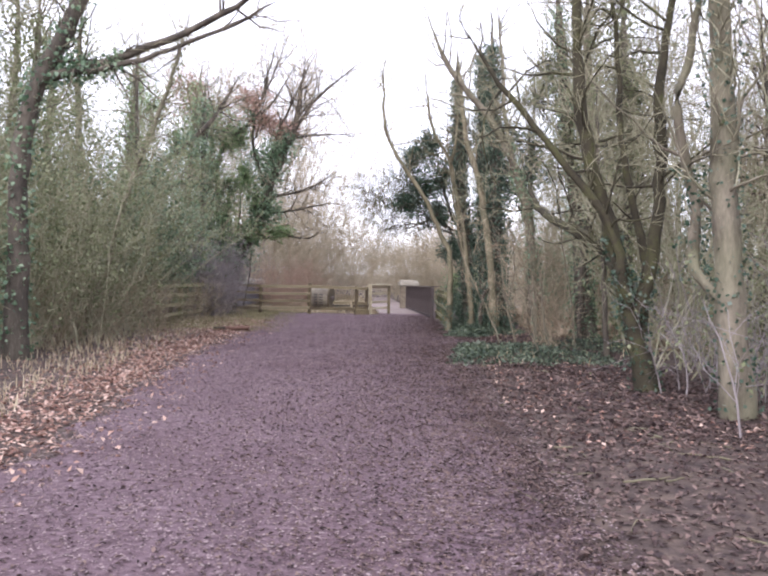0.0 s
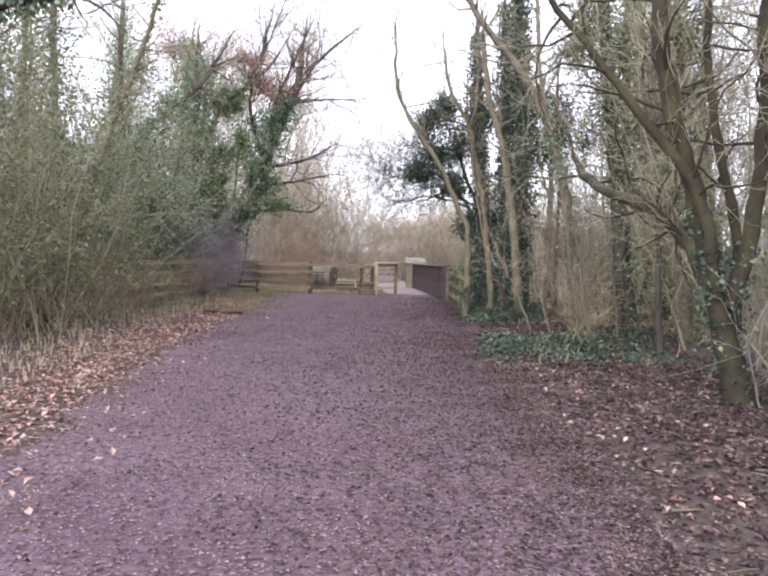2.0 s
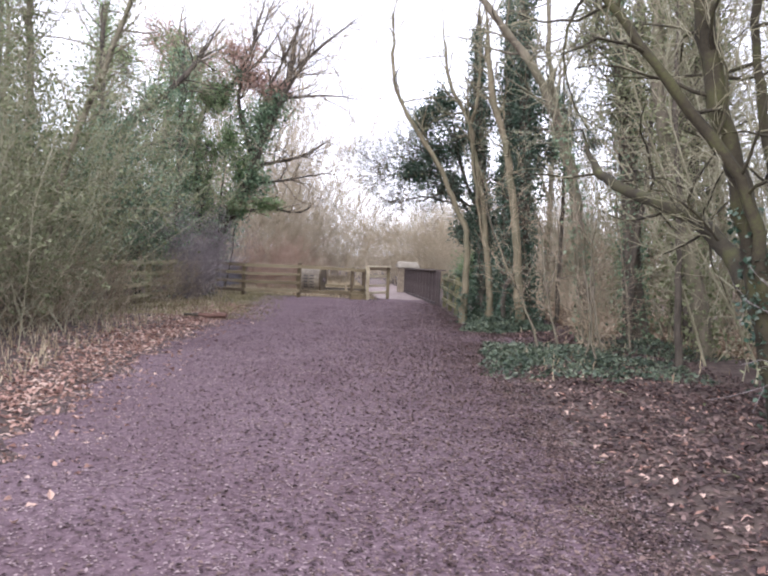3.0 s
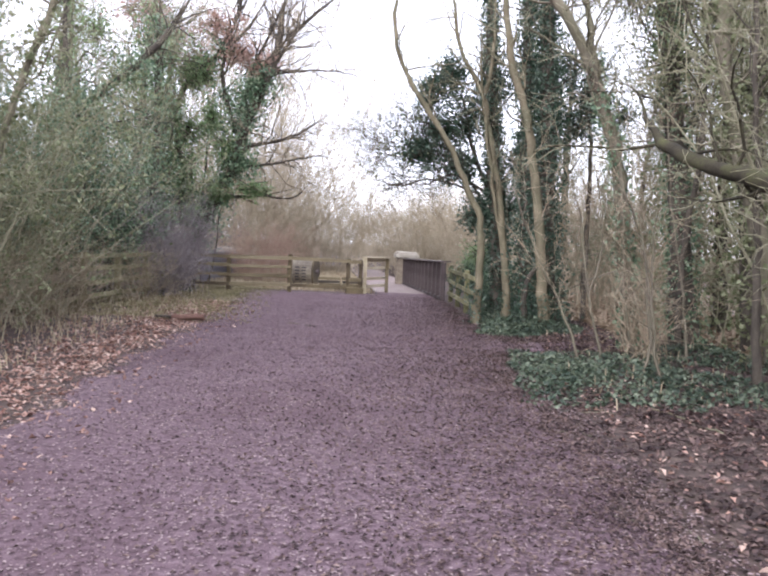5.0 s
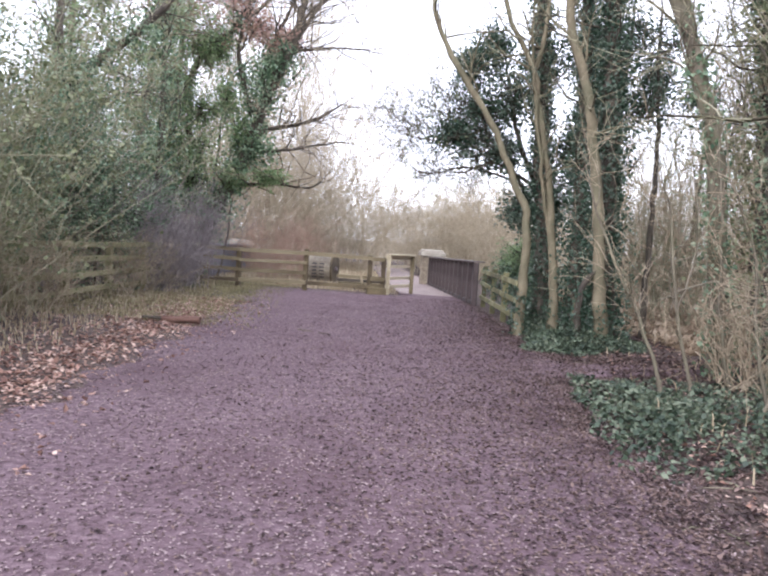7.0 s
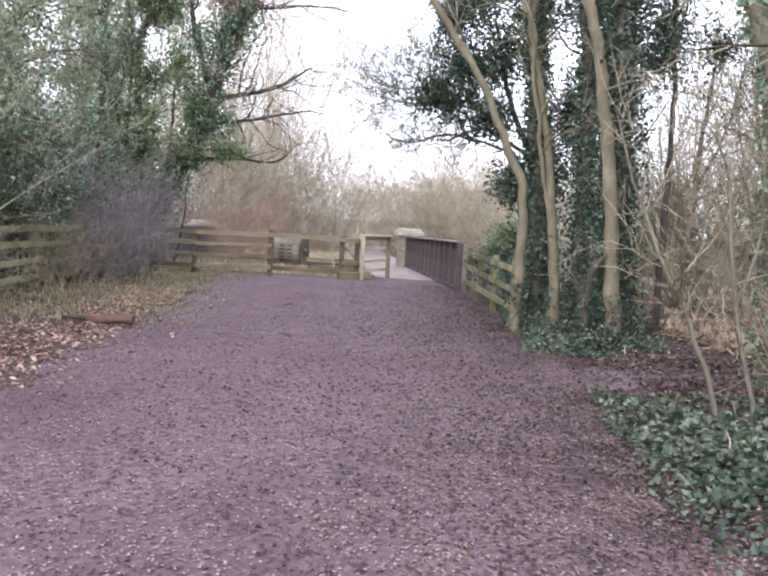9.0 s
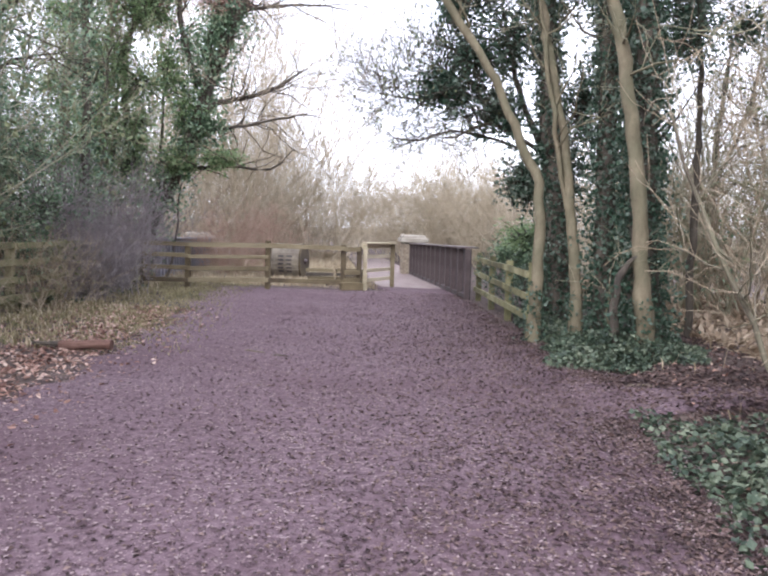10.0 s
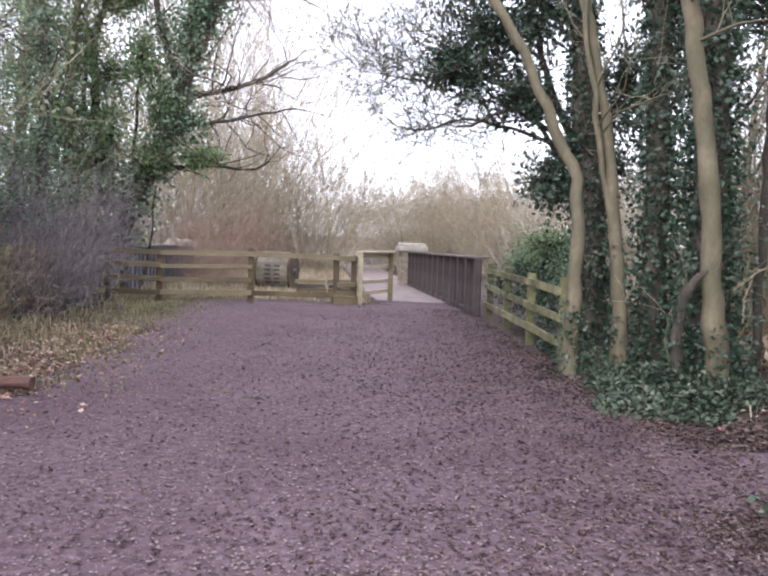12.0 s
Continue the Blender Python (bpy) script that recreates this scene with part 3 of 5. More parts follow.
def tree(at, label, stems, bark, twig=TWIG, twigs=(40, 0.6, 1.8, 6), twig_from=0.45, ivy=None, leaves=None, group="", sides=10, far=False):
    """stems: (points, r0, r1), the first the trunk, the rest limbs, in place.
    twigs: boughs a stem, their shortest and longest, side twigs of each.
    ivy: (leaves a metre of stem, how far up, how far out, material, leaf sizes). leaves: (a bough, material, sizes)."""
    at = Vector(at)
    tr = root("tree", at, label, "tree", group)
    o = np.array(at)
    boughs, brs, ivies = [], [], []
    for n, (pts, r0, r1) in enumerate(stems):
        line = smooth_line(pts, 0.22, 0.012) - o
        me, r = stem_mesh("trunk" if n == 0 else "limb", line, r0, r1, sides if n == 0 else 7, 0.35 if n == 0 else 0.0)
        place("trunk" if n == 0 else "limb", me, bark, tr)
        if twigs:
            k = max(4, int(twigs[0] * (1 if n == 0 else 0.6)))
            st, al, i = pick(line, k, twig_from if n == 0 else 0.2, 1.0)
            way = unit(al * 0.6 + unit(rng.normal(0, 1, (k, 3))) + [0, 0, 0.25])
            g = grow(st, way, rng.uniform(twigs[1], twigs[2], k), 7, 0.22, 0.04)
            boughs.append(g)
            brs.append(np.minimum(r[i] * 0.45, 0.022)[:, None] * np.linspace(1, 0.3, 7)[None])
        if ivy:
            length = np.linalg.norm(np.diff(line, axis=0), axis=1).sum()
            climb = ivy[1] if n == 0 else ivy[1] * 0.4
            m = int(ivy[0] * length * climb)
            st, al, i = pick(line, m, 0.0, climb)
            out = unit(np.cross(al, rng.normal(0, 1, (m, 3))))
            ivies.append(st + out * (r[i] + np.abs(rng.normal(0, ivy[2], m)))[:, None])
    if boughs:
        g, br = np.concatenate(boughs), np.concatenate(brs)
        if far:
            v, f = tubes(g, br, 3)
            heap("branch_tangle", mesh_from("branch_tangle", v, f), bark, tr)
        else:
            for a, c in zip(g, br):
                v, f = tubes(a[None], c[None], 4)
                place("branch", mesh_from("branch", v, f), bark, tr)
        t1, r1_ = offshoots(g, br, twigs[3], (0.25, 0.9), low=0.15, k=4 if far else 5)
        t2, r2_ = offshoots(t1, r1_, 3 if far else 2, (0.15, 0.5), low=0.2, k=2 if far else 3)
        v1, f1 = tubes(t1, np.maximum(r1_, 0.003), 3)
        v2, f2 = tubes(t2, np.maximum(r2_, 0.0022), 3)
        heap("twig_tangle", mesh_from("twig_tangle", np.vstack([v1, v2]), np.vstack([f1, f2 + len(v1)])), twig, tr)
        if leaves:
            n = leaves[0] * len(g)
            src = t1.reshape(-1, 3)
            pts = src[rng.integers(0, len(src), n)] + rng.normal(0, 0.06, (n, 3))
            heap("foliage", leaf_mesh("foliage", pts, leaves[2], 0.6, 0, 0.2, 0.3), leaves[1], tr)
    if ivies:
        pts = np.concatenate(ivies)
        heap("ivy", leaf_mesh("ivy", pts, ivy[4] if len(ivy) > 4 else (0.05, 0.11), 0.85, 0.1, 0.2, 0.5), ivy[3], tr, "glossy climbing ivy")
    return tr


def up(x, y, z, dx=0.0, dy=0.0, n=4):
    """A nearly straight rising stem."""
    return [(x + dx * s + (rng.normal(0, 0.05) if 0 < s else 0), y + dy * s + (rng.normal(0, 0.05) if 0 < s else 0), -0.1 + z * s) for s in np.linspace(0, 1, n + 1)]


# beside the bridge: three pale stems and ivy-clad trunks
tree((1.02, 24.34, 0), "slender pale tree leaning over the path", [([(1.04, 24.34, -0.1), (1.07, 24.34, 1.15), (1.04, 24.34, 2.23), (0.88, 24.34, 2.54), (0.65, 24.34, 3.06), (0.36, 24.34, 3.68), (-0.25, 24.34, 4.62), (-0.73, 24.34, 5.38), (-0.91, 24.34, 6.04), (-0.96, 24.34, 7.17), (-0.9, 24.34, 8.21)], 0.085, 0.03)],
     BARK_PALE, TWIG, (16, 0.5, 1.5, 4), 0.5, ivy=(300, 0.1, 0.06, HOLLY, (0.035, 0.07)), group="trees by the bridge")
tree((1.86, 24.71, 0), "slender pale tree with a forked top", [([(1.72, 24.71, -0.1), (1.7, 24.71, 0.5), (1.64, 24.71, 1.2), (1.54, 24.71, 1.93), (1.45, 24.71, 2.8), (1.22, 24.71, 3.81), (1.01, 24.71, 4.86), (0.76, 24.71, 5.34), (0.42, 24.71, 6.01), (0.18, 24.71, 7.74)], 0.09, 0.03), ([(1.01, 24.71, 4.86), (1.14, 24.71, 5.53), (1.19, 24.81, 6.97)], 0.05, 0.02),
     ([(1.62, 24.71, 1.41), (1.4, 24.66, 2.37), (1.19, 24.62, 3.52), (0.95, 24.52, 5.05), (0.85, 24.52, 6.78)], 0.045, 0.015)], BARK_PALE, TWIG, (14, 0.5, 1.4, 4), 0.5, ivy=(300, 0.09, 0.06, HOLLY, (0.035, 0.07)), group="trees by the bridge")
tree((2.31, 23.26, 0), "straight pale-barked tree with ivy round its foot", [([(2.34, 23.26, -0.1), (2.22, 23.26, 1.24), (2.07, 23.26, 2.54), (1.95, 23.26, 3.31), (1.79, 23.26, 4.21), (1.41, 23.26, 5.47), (1.14, 23.26, 7.81)], 0.112, 0.05)],
     BARK_PALE, TWIG, (14, 0.5, 1.6, 4), 0.45, ivy=(320, 0.12, 0.05, HOLLY, (0.035, 0.07)), group="trees by the bridge")
tree((1.7, 26, 0), "dark trunk clad in glossy ivy", [([(1.72, 26, -0.1), (1.62, 26, 0.8), (1.53, 26, 2.16), (1.33, 26, 4.1), (1.2, 26, 6), (1.1, 26, 8.5)], 0.2, 0.1)], BARK_DARK, TWIG, (18, 0.6, 1.6, 5), 0.3, ivy=(1000, 0.9, 0.08, HOLLY, (0.04, 0.085)), group="trees by the bridge")
tree((2.12, 24.7, 0), "dark trunk clad in glossy ivy", [(up(2.12, 24.7, 9, -0.35), 0.15, 0.08)], BARK_DARK, TWIG, (18, 0.6, 1.6, 5), 0.3, ivy=(1000, 0.9, 0.12, HOLLY, (0.04, 0.085)), group="trees by the bridge")
tree((2.5, 23.8, 0), "thick trunk wrapped in dark ivy", [(up(2.5, 23.8, 9, -0.45), 0.2, 0.1)], BARK_DARK, TWIG, (18, 0.6, 1.6, 5), 0.3, ivy=(1500, 0.9, 0.13, HOLLY, (0.04, 0.085)), group="trees by the bridge")

tree((1.98, 23.5, 0), "thin curved pale stem bowed between the trunks", [([(2.0, 23.5, -0.1), (1.93, 23.5, 0.35), (1.9, 23.5, 0.7), (1.98, 23.45, 1.0), (2.12, 23.4, 1.25)], 0.016, 0.01)],
     BARK_PALE, TWIG, (3, 0.2, 0.5, 2), 0.5, group="trees by the bridge")

# the evergreen by the path, with its leafy crown
def crown(n, centre, size, hollow=0.25):
    d = unit(rng.normal(0, 1, (n, 3)))
    r = rng.uniform(hollow, 1, (n, 1)) ** 0.7
    lump = 1 + 0.25 * np.sin(3 * d[:, :1] * 2 + 1) * np.sin(4 * d[:, 1:2] + 2) + 0.2 * np.sin(7 * d[:, 2:] + 3 * d[:, :1])
    return np.asarray(centre) + d * r * lump * np.asarray(size) * (0.9 + 0.35 * rng.uniform(0, 1, (n, 1)) ** 3)


def evergreen(at, label, stems, clumps, tone, count, size, category="tree", name="tree"):
    """Stems with leaf sprays: boughs run to each clump, twigs fill it, leaves sit on the twigs."""
    ev = root(name, at, label, category)
    o = np.array(at, float)
    for n, (pts, r0, r1) in enumerate(stems):
        line = smooth_line(pts, 0.22, 0.012) - o
        me, _ = stem_mesh("trunk" if n == 0 else "limb", line, r0, r1, 8)
        place("trunk" if n == 0 else "limb", me, BARK_DARK, ev)
    tw, lv = [], []
    for c, s in clumps:
        c, s = np.array(c, float) - o, np.array(s, float)
        m = max(8, int(count / 14))
        tips = crown(m, c, s)
        st = c + (tips - c) * 0.15
        g = grow(st, tips - st, np.linalg.norm(tips - st, axis=1) * 1.05, 5, 0.22, 0.02)
        tw.append(g)
        src = g[:, 2:].reshape(-1, 3)
        lv.append(src[rng.integers(0, len(src), count)] + rng.normal(0, 0.1, (count, 3)))
    g = np.concatenate(tw)
    v, f = tubes(g, np.linspace(0.012, 0.003, 5)[None].repeat(len(g), 0), 3)
    heap("twig_tangle", mesh_from("twig_tangle", v, f), BARK_DARK, ev)
    heap("foliage", leaf_mesh("foliage", np.concatenate(lv), size, 0.5, 0.15, 0.2, 0.2), tone, ev)
    return ev


evergreen((1.75, 26.6, 0), "dark evergreen tree with glossy leaves overhanging the path",
          [([(1.8, 26.6, -0.1), (1.72, 26.6, 1.6), (1.4, 26.5, 2.8), (0.9, 26.4, 3.9), (0.5, 26.2, 5.6)], 0.09, 0.03), ([(1.35, 26.5, 2.9), (0.4, 26.1, 3.3), (-0.1, 26, 3.05), (-0.6, 26, 3.1)], 0.04, 0.012)],
          [((0.1, 26, 4.3), (0.8, 0.6, 0.7)), ((0.75, 26.3, 4.7), (0.7, 0.7, 0.9)), ((-0.35, 25.9, 3.75), (0.55, 0.5, 0.4)), ((0.65, 26.2, 3.5), (0.6, 0.6, 0.6)), ((1.3, 26.5, 5.4), (0.8, 0.7, 0.9)), ((0.3, 26.2, 5.6), (0.5, 0.5, 0.6)), ((1.1, 26.6, 2.4), (0.5, 0.5, 0.7)), ((2.0, 26.6, 3.6), (0.6, 0.4, 1.2)), ((2.7, 26.4, 4.6), (0.7, 0.5, 1.2)), ((3.5, 26.0, 5.0), (0.8, 0.6, 1.0)), ((1.7, 26.4, 2.6), (0.5, 0.4, 0.9)), ((2.3, 26.0, 5.6), (0.9, 0.6, 0.9)), ((-0.1, 26, 5.2), (0.5, 0.5, 0.6))], HOLLY, 1500, (0.06, 0.12))
evergreen((3.3, 24.8, 0), "slim tree with a loose crown of ivy", [(up(3.4, 24.9, 7, -0.2), 0.06, 0.03)],
          [((3.1, 24.6, 4.3), (0.5, 0.5, 0.7)), ((3.5, 24.8, 5.4), (0.7, 0.5, 0.8)), ((2.8, 24.5, 5.6), (0.6, 0.5, 0.7)), ((4.0, 25.0, 4.6), (0.5, 0.5, 0.5))], HOLLY, 650, (0.05, 0.1))
evergreen((4.2, 20.8, 0), "slim tree with grey-green ivy in its top", [(up(4.2, 20.8, 6.5, 0.2), 0.06, 0.03)],
          [((3.8, 20.6, 4.7), (0.8, 0.7, 0.8)), ((4.6, 21.0, 5.6), (1.0, 0.8, 0.9)), ((3.1, 20.4, 5.7), (0.7, 0.6, 0.8)), ((5.0, 20.4, 4.3), (0.7, 0.7, 0.7)), ((5.6, 21.6, 5.2), (0.8, 0.7, 0.9)), ((4.2, 21.8, 6.3), (0.9, 0.7, 0.8)), ((3.3, 21.2, 6.6), (0.7, 0.6, 0.8)), ((5.3, 20.6, 6.0), (0.8, 0.7, 0.8))], OLIVE, 1300, (0.04, 0.085))
# thin hanging sprays with the last leaves, over the path
tree((1.6, 26.8, 0), "slight tree with thin sprays of last leaves", [([(1.6, 26.8, -0.1), (1.55, 26.8, 1.5), (1.2, 26.7, 2.7), (0.6, 26.6, 3.5), (-0.2, 26.4, 4.0), (-1.0, 26.3, 4.5)], 0.06, 0.012), ([(1.1, 26.6, 2.9), (0.5, 26.5, 3.1), (-0.2, 26.3, 3.2), (-0.9, 26.2, 3.0), (-1.5, 26.2, 3.3)], 0.03, 0.008), ([(0.0, 26.4, 3.85), (-0.8, 26.2, 3.7), (-1.6, 26.2, 3.85)], 0.022, 0.006)],
     BARK_DARK, BARK_DARK, (70, 0.4, 1.5, 6), 0.6, leaves=(9, OLIVE, (0.04, 0.08)))
# hedge over the side fence
def bush(at, size, label, canes, tone, leaf=None, count=0, leaf_size=(0.04, 0.08), tall=1.0, spreadw=0.5, each=6, name="bush", group="", r=0.012, lift=0.06):
    """Canes from the ground with side twigs, and leaves on them."""
    bu = root(name, at, label, "bush", group)
    base = rng.normal(0, 1, (canes, 3)) * [size[0] * 0.45, size[1] * 0.45, 0]
    base[:, 2] = height(base[:, 0] + at[0], base[:, 1] + at[1]) - 0.05 - at[2]
    way = np.clip(rng.normal(0, spreadw, (canes, 3)), -0.75, 0.75)
    way[:, 2] = 1
    ln = size[2] * rng.uniform(0.55, 1.05, canes) * tall
    g = grow(base, way, ln, 8, 0.14, lift)
    rr = rng.uniform(0.6, 1.4, canes)[:, None] * r * np.linspace(1, 0.25, 8)[None]
    t1, r1 = offshoots(g, rr, each, (0.3, 1.1), low=0.12, thin=0.55, k=4)
    t2, r2 = offshoots(t1, r1, 3 if name == "far_tree" else 2, (0.15, 0.5), low=0.2, thin=0.6, k=2 if name == "far_tree" else 3)
    if name == "far_tree":
        v0, f0 = tubes(g, rr, 4)
        heap("cane_tangle", mesh_from("cane_tangle", v0, f0), tone, bu)
    else:
        for a, c in zip(g, rr):
            v0, f0 = tubes(a[None], c[None], 4)
            place("cane", mesh_from("cane", v0, f0), tone, bu)
    v1, f1 = tubes(t1, np.maximum(r1, r * 0.32), 3)
    v2, f2 = tubes(t2, np.maximum(r2, r * 0.24), 3)
    heap("twig_tangle", mesh_from("twig_tangle", np.vstack([v1, v2]), np.vstack([f1, f2 + len(v1)])), tone, bu)
    if leaf:
        src = np.concatenate([t1[:, 2:].reshape(-1, 3), t2.reshape(-1, 3)])
        pts = src[rng.integers(0, len(src), count)] + rng.normal(0, 0.05, (count, 3))
        heap("foliage", leaf_mesh("foliage", pts, leaf_size, 0.7, 0.1, 0.2, 0.3), leaf, bu)
    return bu


evergreen((1.5, 29.0, 0), "clipped-looking ivy hedge with a bright leafy top", [(up(1.5, 29.0, 1.2), 0.05, 0.02)],
          [((1.2, 29.9, 1.05), (0.35, 0.8, 0.5)), ((1.5, 29.0, 1.1), (0.42, 0.8, 0.5)), ((1.75, 28.2, 1.1), (0.42, 0.7, 0.5)), ((1.5, 29.3, 0.5), (0.4, 1.0, 0.45)), ((1.7, 27.3, 0.95), (0.35, 0.7, 0.45)), ((1.75, 27.0, 0.4), (0.25, 0.9, 0.4))], IVY, 1800, (0.05, 0.1), "hedge", "hedge")
# the hedge top takes a lighter leaf than the sides
evergreen((1.5, 28.9, 0), "lighter green leaves crowning the hedge", [(up(1.55, 28.9, 1.3), 0.03, 0.02)], [((1.45, 28.8, 1.46), (0.6, 1.0, 0.2))], LAUREL, 1600, (0.05, 0.09), "hedge", "hedge")

# right side: multi-stemmed mossy tree close to the path
tree((4.0, 13.1, 0), "mossy multi-stemmed tree with a crooked low limb", [
    ([(4.0, 13.1, -0.1), (3.8, 13.2, 0.7), (3.65, 13.2, 1.3), (3.5, 13.2, 1.9), (3.36, 13.2, 2.4), (3.06, 13.2, 3.4), (2.92, 13.2, 4.4), (2.85, 13.3, 6.2), (2.9, 13.4, 7.5)], 0.14, 0.04),
    ([(3.8, 13.3, 0.9), (3.74, 14.1, 1.6), (3.6, 14.9, 2.08), (3.36, 15.6, 2.36), (3.2, 16.1, 2.52), (3.0, 16.7, 2.68), (2.82, 17.3, 2.95), (2.68, 17.7, 3.3), (2.6, 18.0, 3.7)], 0.12, 0.06),
    ([(3.67, 13.1, 1.2), (3.42, 13.0, 2.17), (3.0, 13.0, 2.85), (2.6, 13.0, 3.3), (2.13, 13.0, 3.9), (1.65, 13.0, 4.5), (1.2, 13.0, 5.2)], 0.075, 0.025),
    ([(3.8, 13.1, 1.1), (3.96, 13.0, 2.18), (4.03, 13.0, 3.4), (3.96, 13.0, 4.2), (4.1, 13.0, 5.2), (4.3, 13, 6.8)], 0.1, 0.03),
    ([(3.9, 13.2, 0.8), (3.9, 13.4, 2.0), (3.6, 13.5, 3.4), (3.5, 13.6, 5.0), (3.2, 13.7, 7.0)], 0.07, 0.02)],
    BARK_MOSS, TWIG, (26, 0.5, 1.7, 7), 0.35, ivy=(190, 0.28, 0.05, HOLLY, (0.04, 0.08)))
tree((4.5, 11.2, 0), "tall mottled tree with forking limbs", [
    ([(4.45, 11.1, -0.1), (4.4, 11, 0.4), (4.3, 11, 1.44), (4.22, 11, 2.5), (4.17, 11, 3.6), (4.1, 11, 4.7), (4.05, 11, 7.5)], 0.17, 0.08),
    ([(4.32, 11, 1.3), (4.0, 11.3, 1.7), (4.05, 11.5, 2.5), (3.8, 11.5, 3.6), (4.0, 11.5, 4.6), (4.1, 11.6, 6.5)], 0.08, 0.025)],
    BARK, TWIG, (26, 0.6, 1.7, 7), 0.3, ivy=(160, 0.8, 0.07, HOLLY, (0.035, 0.07)))
tree((3.4, 20.3, 0), "grey tree bending across the path", [
    ([(3.35, 20.4, -0.1), (3.2, 20.2, 1.0), (3.0, 19.9, 1.92), (2.82, 19.8, 3.0), (2.41, 19.8, 4.3), (1.92, 19.7, 5.14), (1.34, 19.6, 5.8), (0.85, 19.5, 6.5), (0.4, 19.4, 7.6)], 0.13, 0.05),
    ([(2.6, 19.8, 3.8), (2.3, 19.8, 5.0), (2.2, 19.9, 6.5), (2.0, 20, 8)], 0.06, 0.02)],
    BARK, TWIG, (26, 0.6, 1.8, 6), 0.35, ivy=(260, 0.5, 0.06, IVY, (0.04, 0.09)), group="path-side trees")
tree((4.4, 21.2, 0), "straight dark trunk rising through the undergrowth", [([(4.45, 21.2, -0.1), (4.29, 21.2, 1.4), (4.18, 21.2, 2.8), (3.96, 21.2, 4.5), (3.67, 21.2, 7), (3.5, 21.2, 9)], 0.2, 0.1)], BARK_DARK, TWIG, (34, 0.6, 2.2, 8), 0.35, ivy=(420, 0.9, 0.12, IVY, (0.04, 0.09)), group="path-side trees")
tree((4.29, 17.8, 0), "thin dark sapling beside the path", [([(4.29, 17.8, -0.1), (4.16, 17.8, 2.1), (4.04, 17.8, 3.5), (3.9, 17.8, 6)], 0.055, 0.02)], BARK_DARK, TWIG, (14, 0.4, 1.2, 5), 0.4, group="path-side trees")
tree((5.2, 19.2, 0), "leaning grey trunk among the saplings", [([(5.2, 19.2, -0.1), (4.75, 19.2, 1.94), (4.33, 19.2, 3.4), (4.08, 19.2, 4.8), (3.9, 19.2, 8)], 0.15, 0.07)], BARK, TWIG, (34, 0.6, 2.2, 8), 0.3, ivy=(260, 0.9, 0.2, OLIVE, (0.05, 0.1)), group="path-side trees")
for x, y, h in ((2.75, 17.5, 2.6), (2.9, 16.9, 2.1), (3.3, 18.6, 3.4), (3.2, 19.4, 3.8), (3.9, 19.3, 4.5)):
    tree((x, y, 0), "thin brown sapling by the path", [(up(x, y, h, rng.normal(-0.3, 0.25), rng.normal(0, 0.2)), 0.022, 0.008)], BARK, TWIG_BROWN, (6, 0.3, 0.9, 3), 0.25, group="saplings", sides=6)
tree((2.26, 18.9, 0), "leaning bare sapling over ivy", [([(2.28, 18.9, -0.1), (2.1, 18.9, 0.45), (1.9, 18.9, 0.95), (1.6, 18.9, 1.5), (1.38, 18.9, 2.05), (1.15, 18.9, 2.7)], 0.026, 0.009)], BARK, TWIG_BROWN, (9, 0.3, 0.9, 4), 0.3, group="saplings", sides=6)
tree((2.6, 19.0, 0), "bare sapling forking over the ivy", [([(2.62, 19.0, -0.1), (2.5, 19.0, 0.5), (2.32, 19.0, 1.1), (2.2, 19.0, 1.9), (2.0, 19.0, 2.7)], 0.026, 0.009), ([(2.34, 19.0, 1.0), (2.5, 19.0, 1.5), (2.48, 19.0, 2.2), (2.3, 19.05, 3.0)], 0.014, 0.006), ([(2.3, 19.0, 1.2), (2.7, 19.0, 1.35), (3.1, 19.0, 1.2)], 0.012, 0.005)], BARK, TWIG_BROWN, (9, 0.3, 0.9, 4), 0.25, group="saplings", sides=6)
tree((1.95, 23.3, 0), "broken stump of a rotten limb among ivy", [([(1.94, 23.3, -0.1), (1.95, 23.3, 0.8), (2.02, 23.25, 1.12), (2.16, 23.2, 1.28)], 0.06, 0.05)], BARK_DARK, None, None, ivy=(200, 0.6, 0.06, HOLLY, (0.04, 0.08)), sides=8)

for x, y, h, lean in ((4.95, 23.6, 9.5, -0.3), (5.5, 21.0, 9.0, -0.5), (6.1, 24.3, 10.0, -0.4)):
    tree((x, y, 0), "ivy-hung trunk in the wood beside the path", [(up(x, y, h, lean), 0.14, 0.06)], BARK_DARK, TWIG, (50, 0.8, 2.6, 8), 0.3, ivy=(330, 0.95, 0.34, OLIVE, (0.05, 0.11)), group="trees of the wood", far=True)

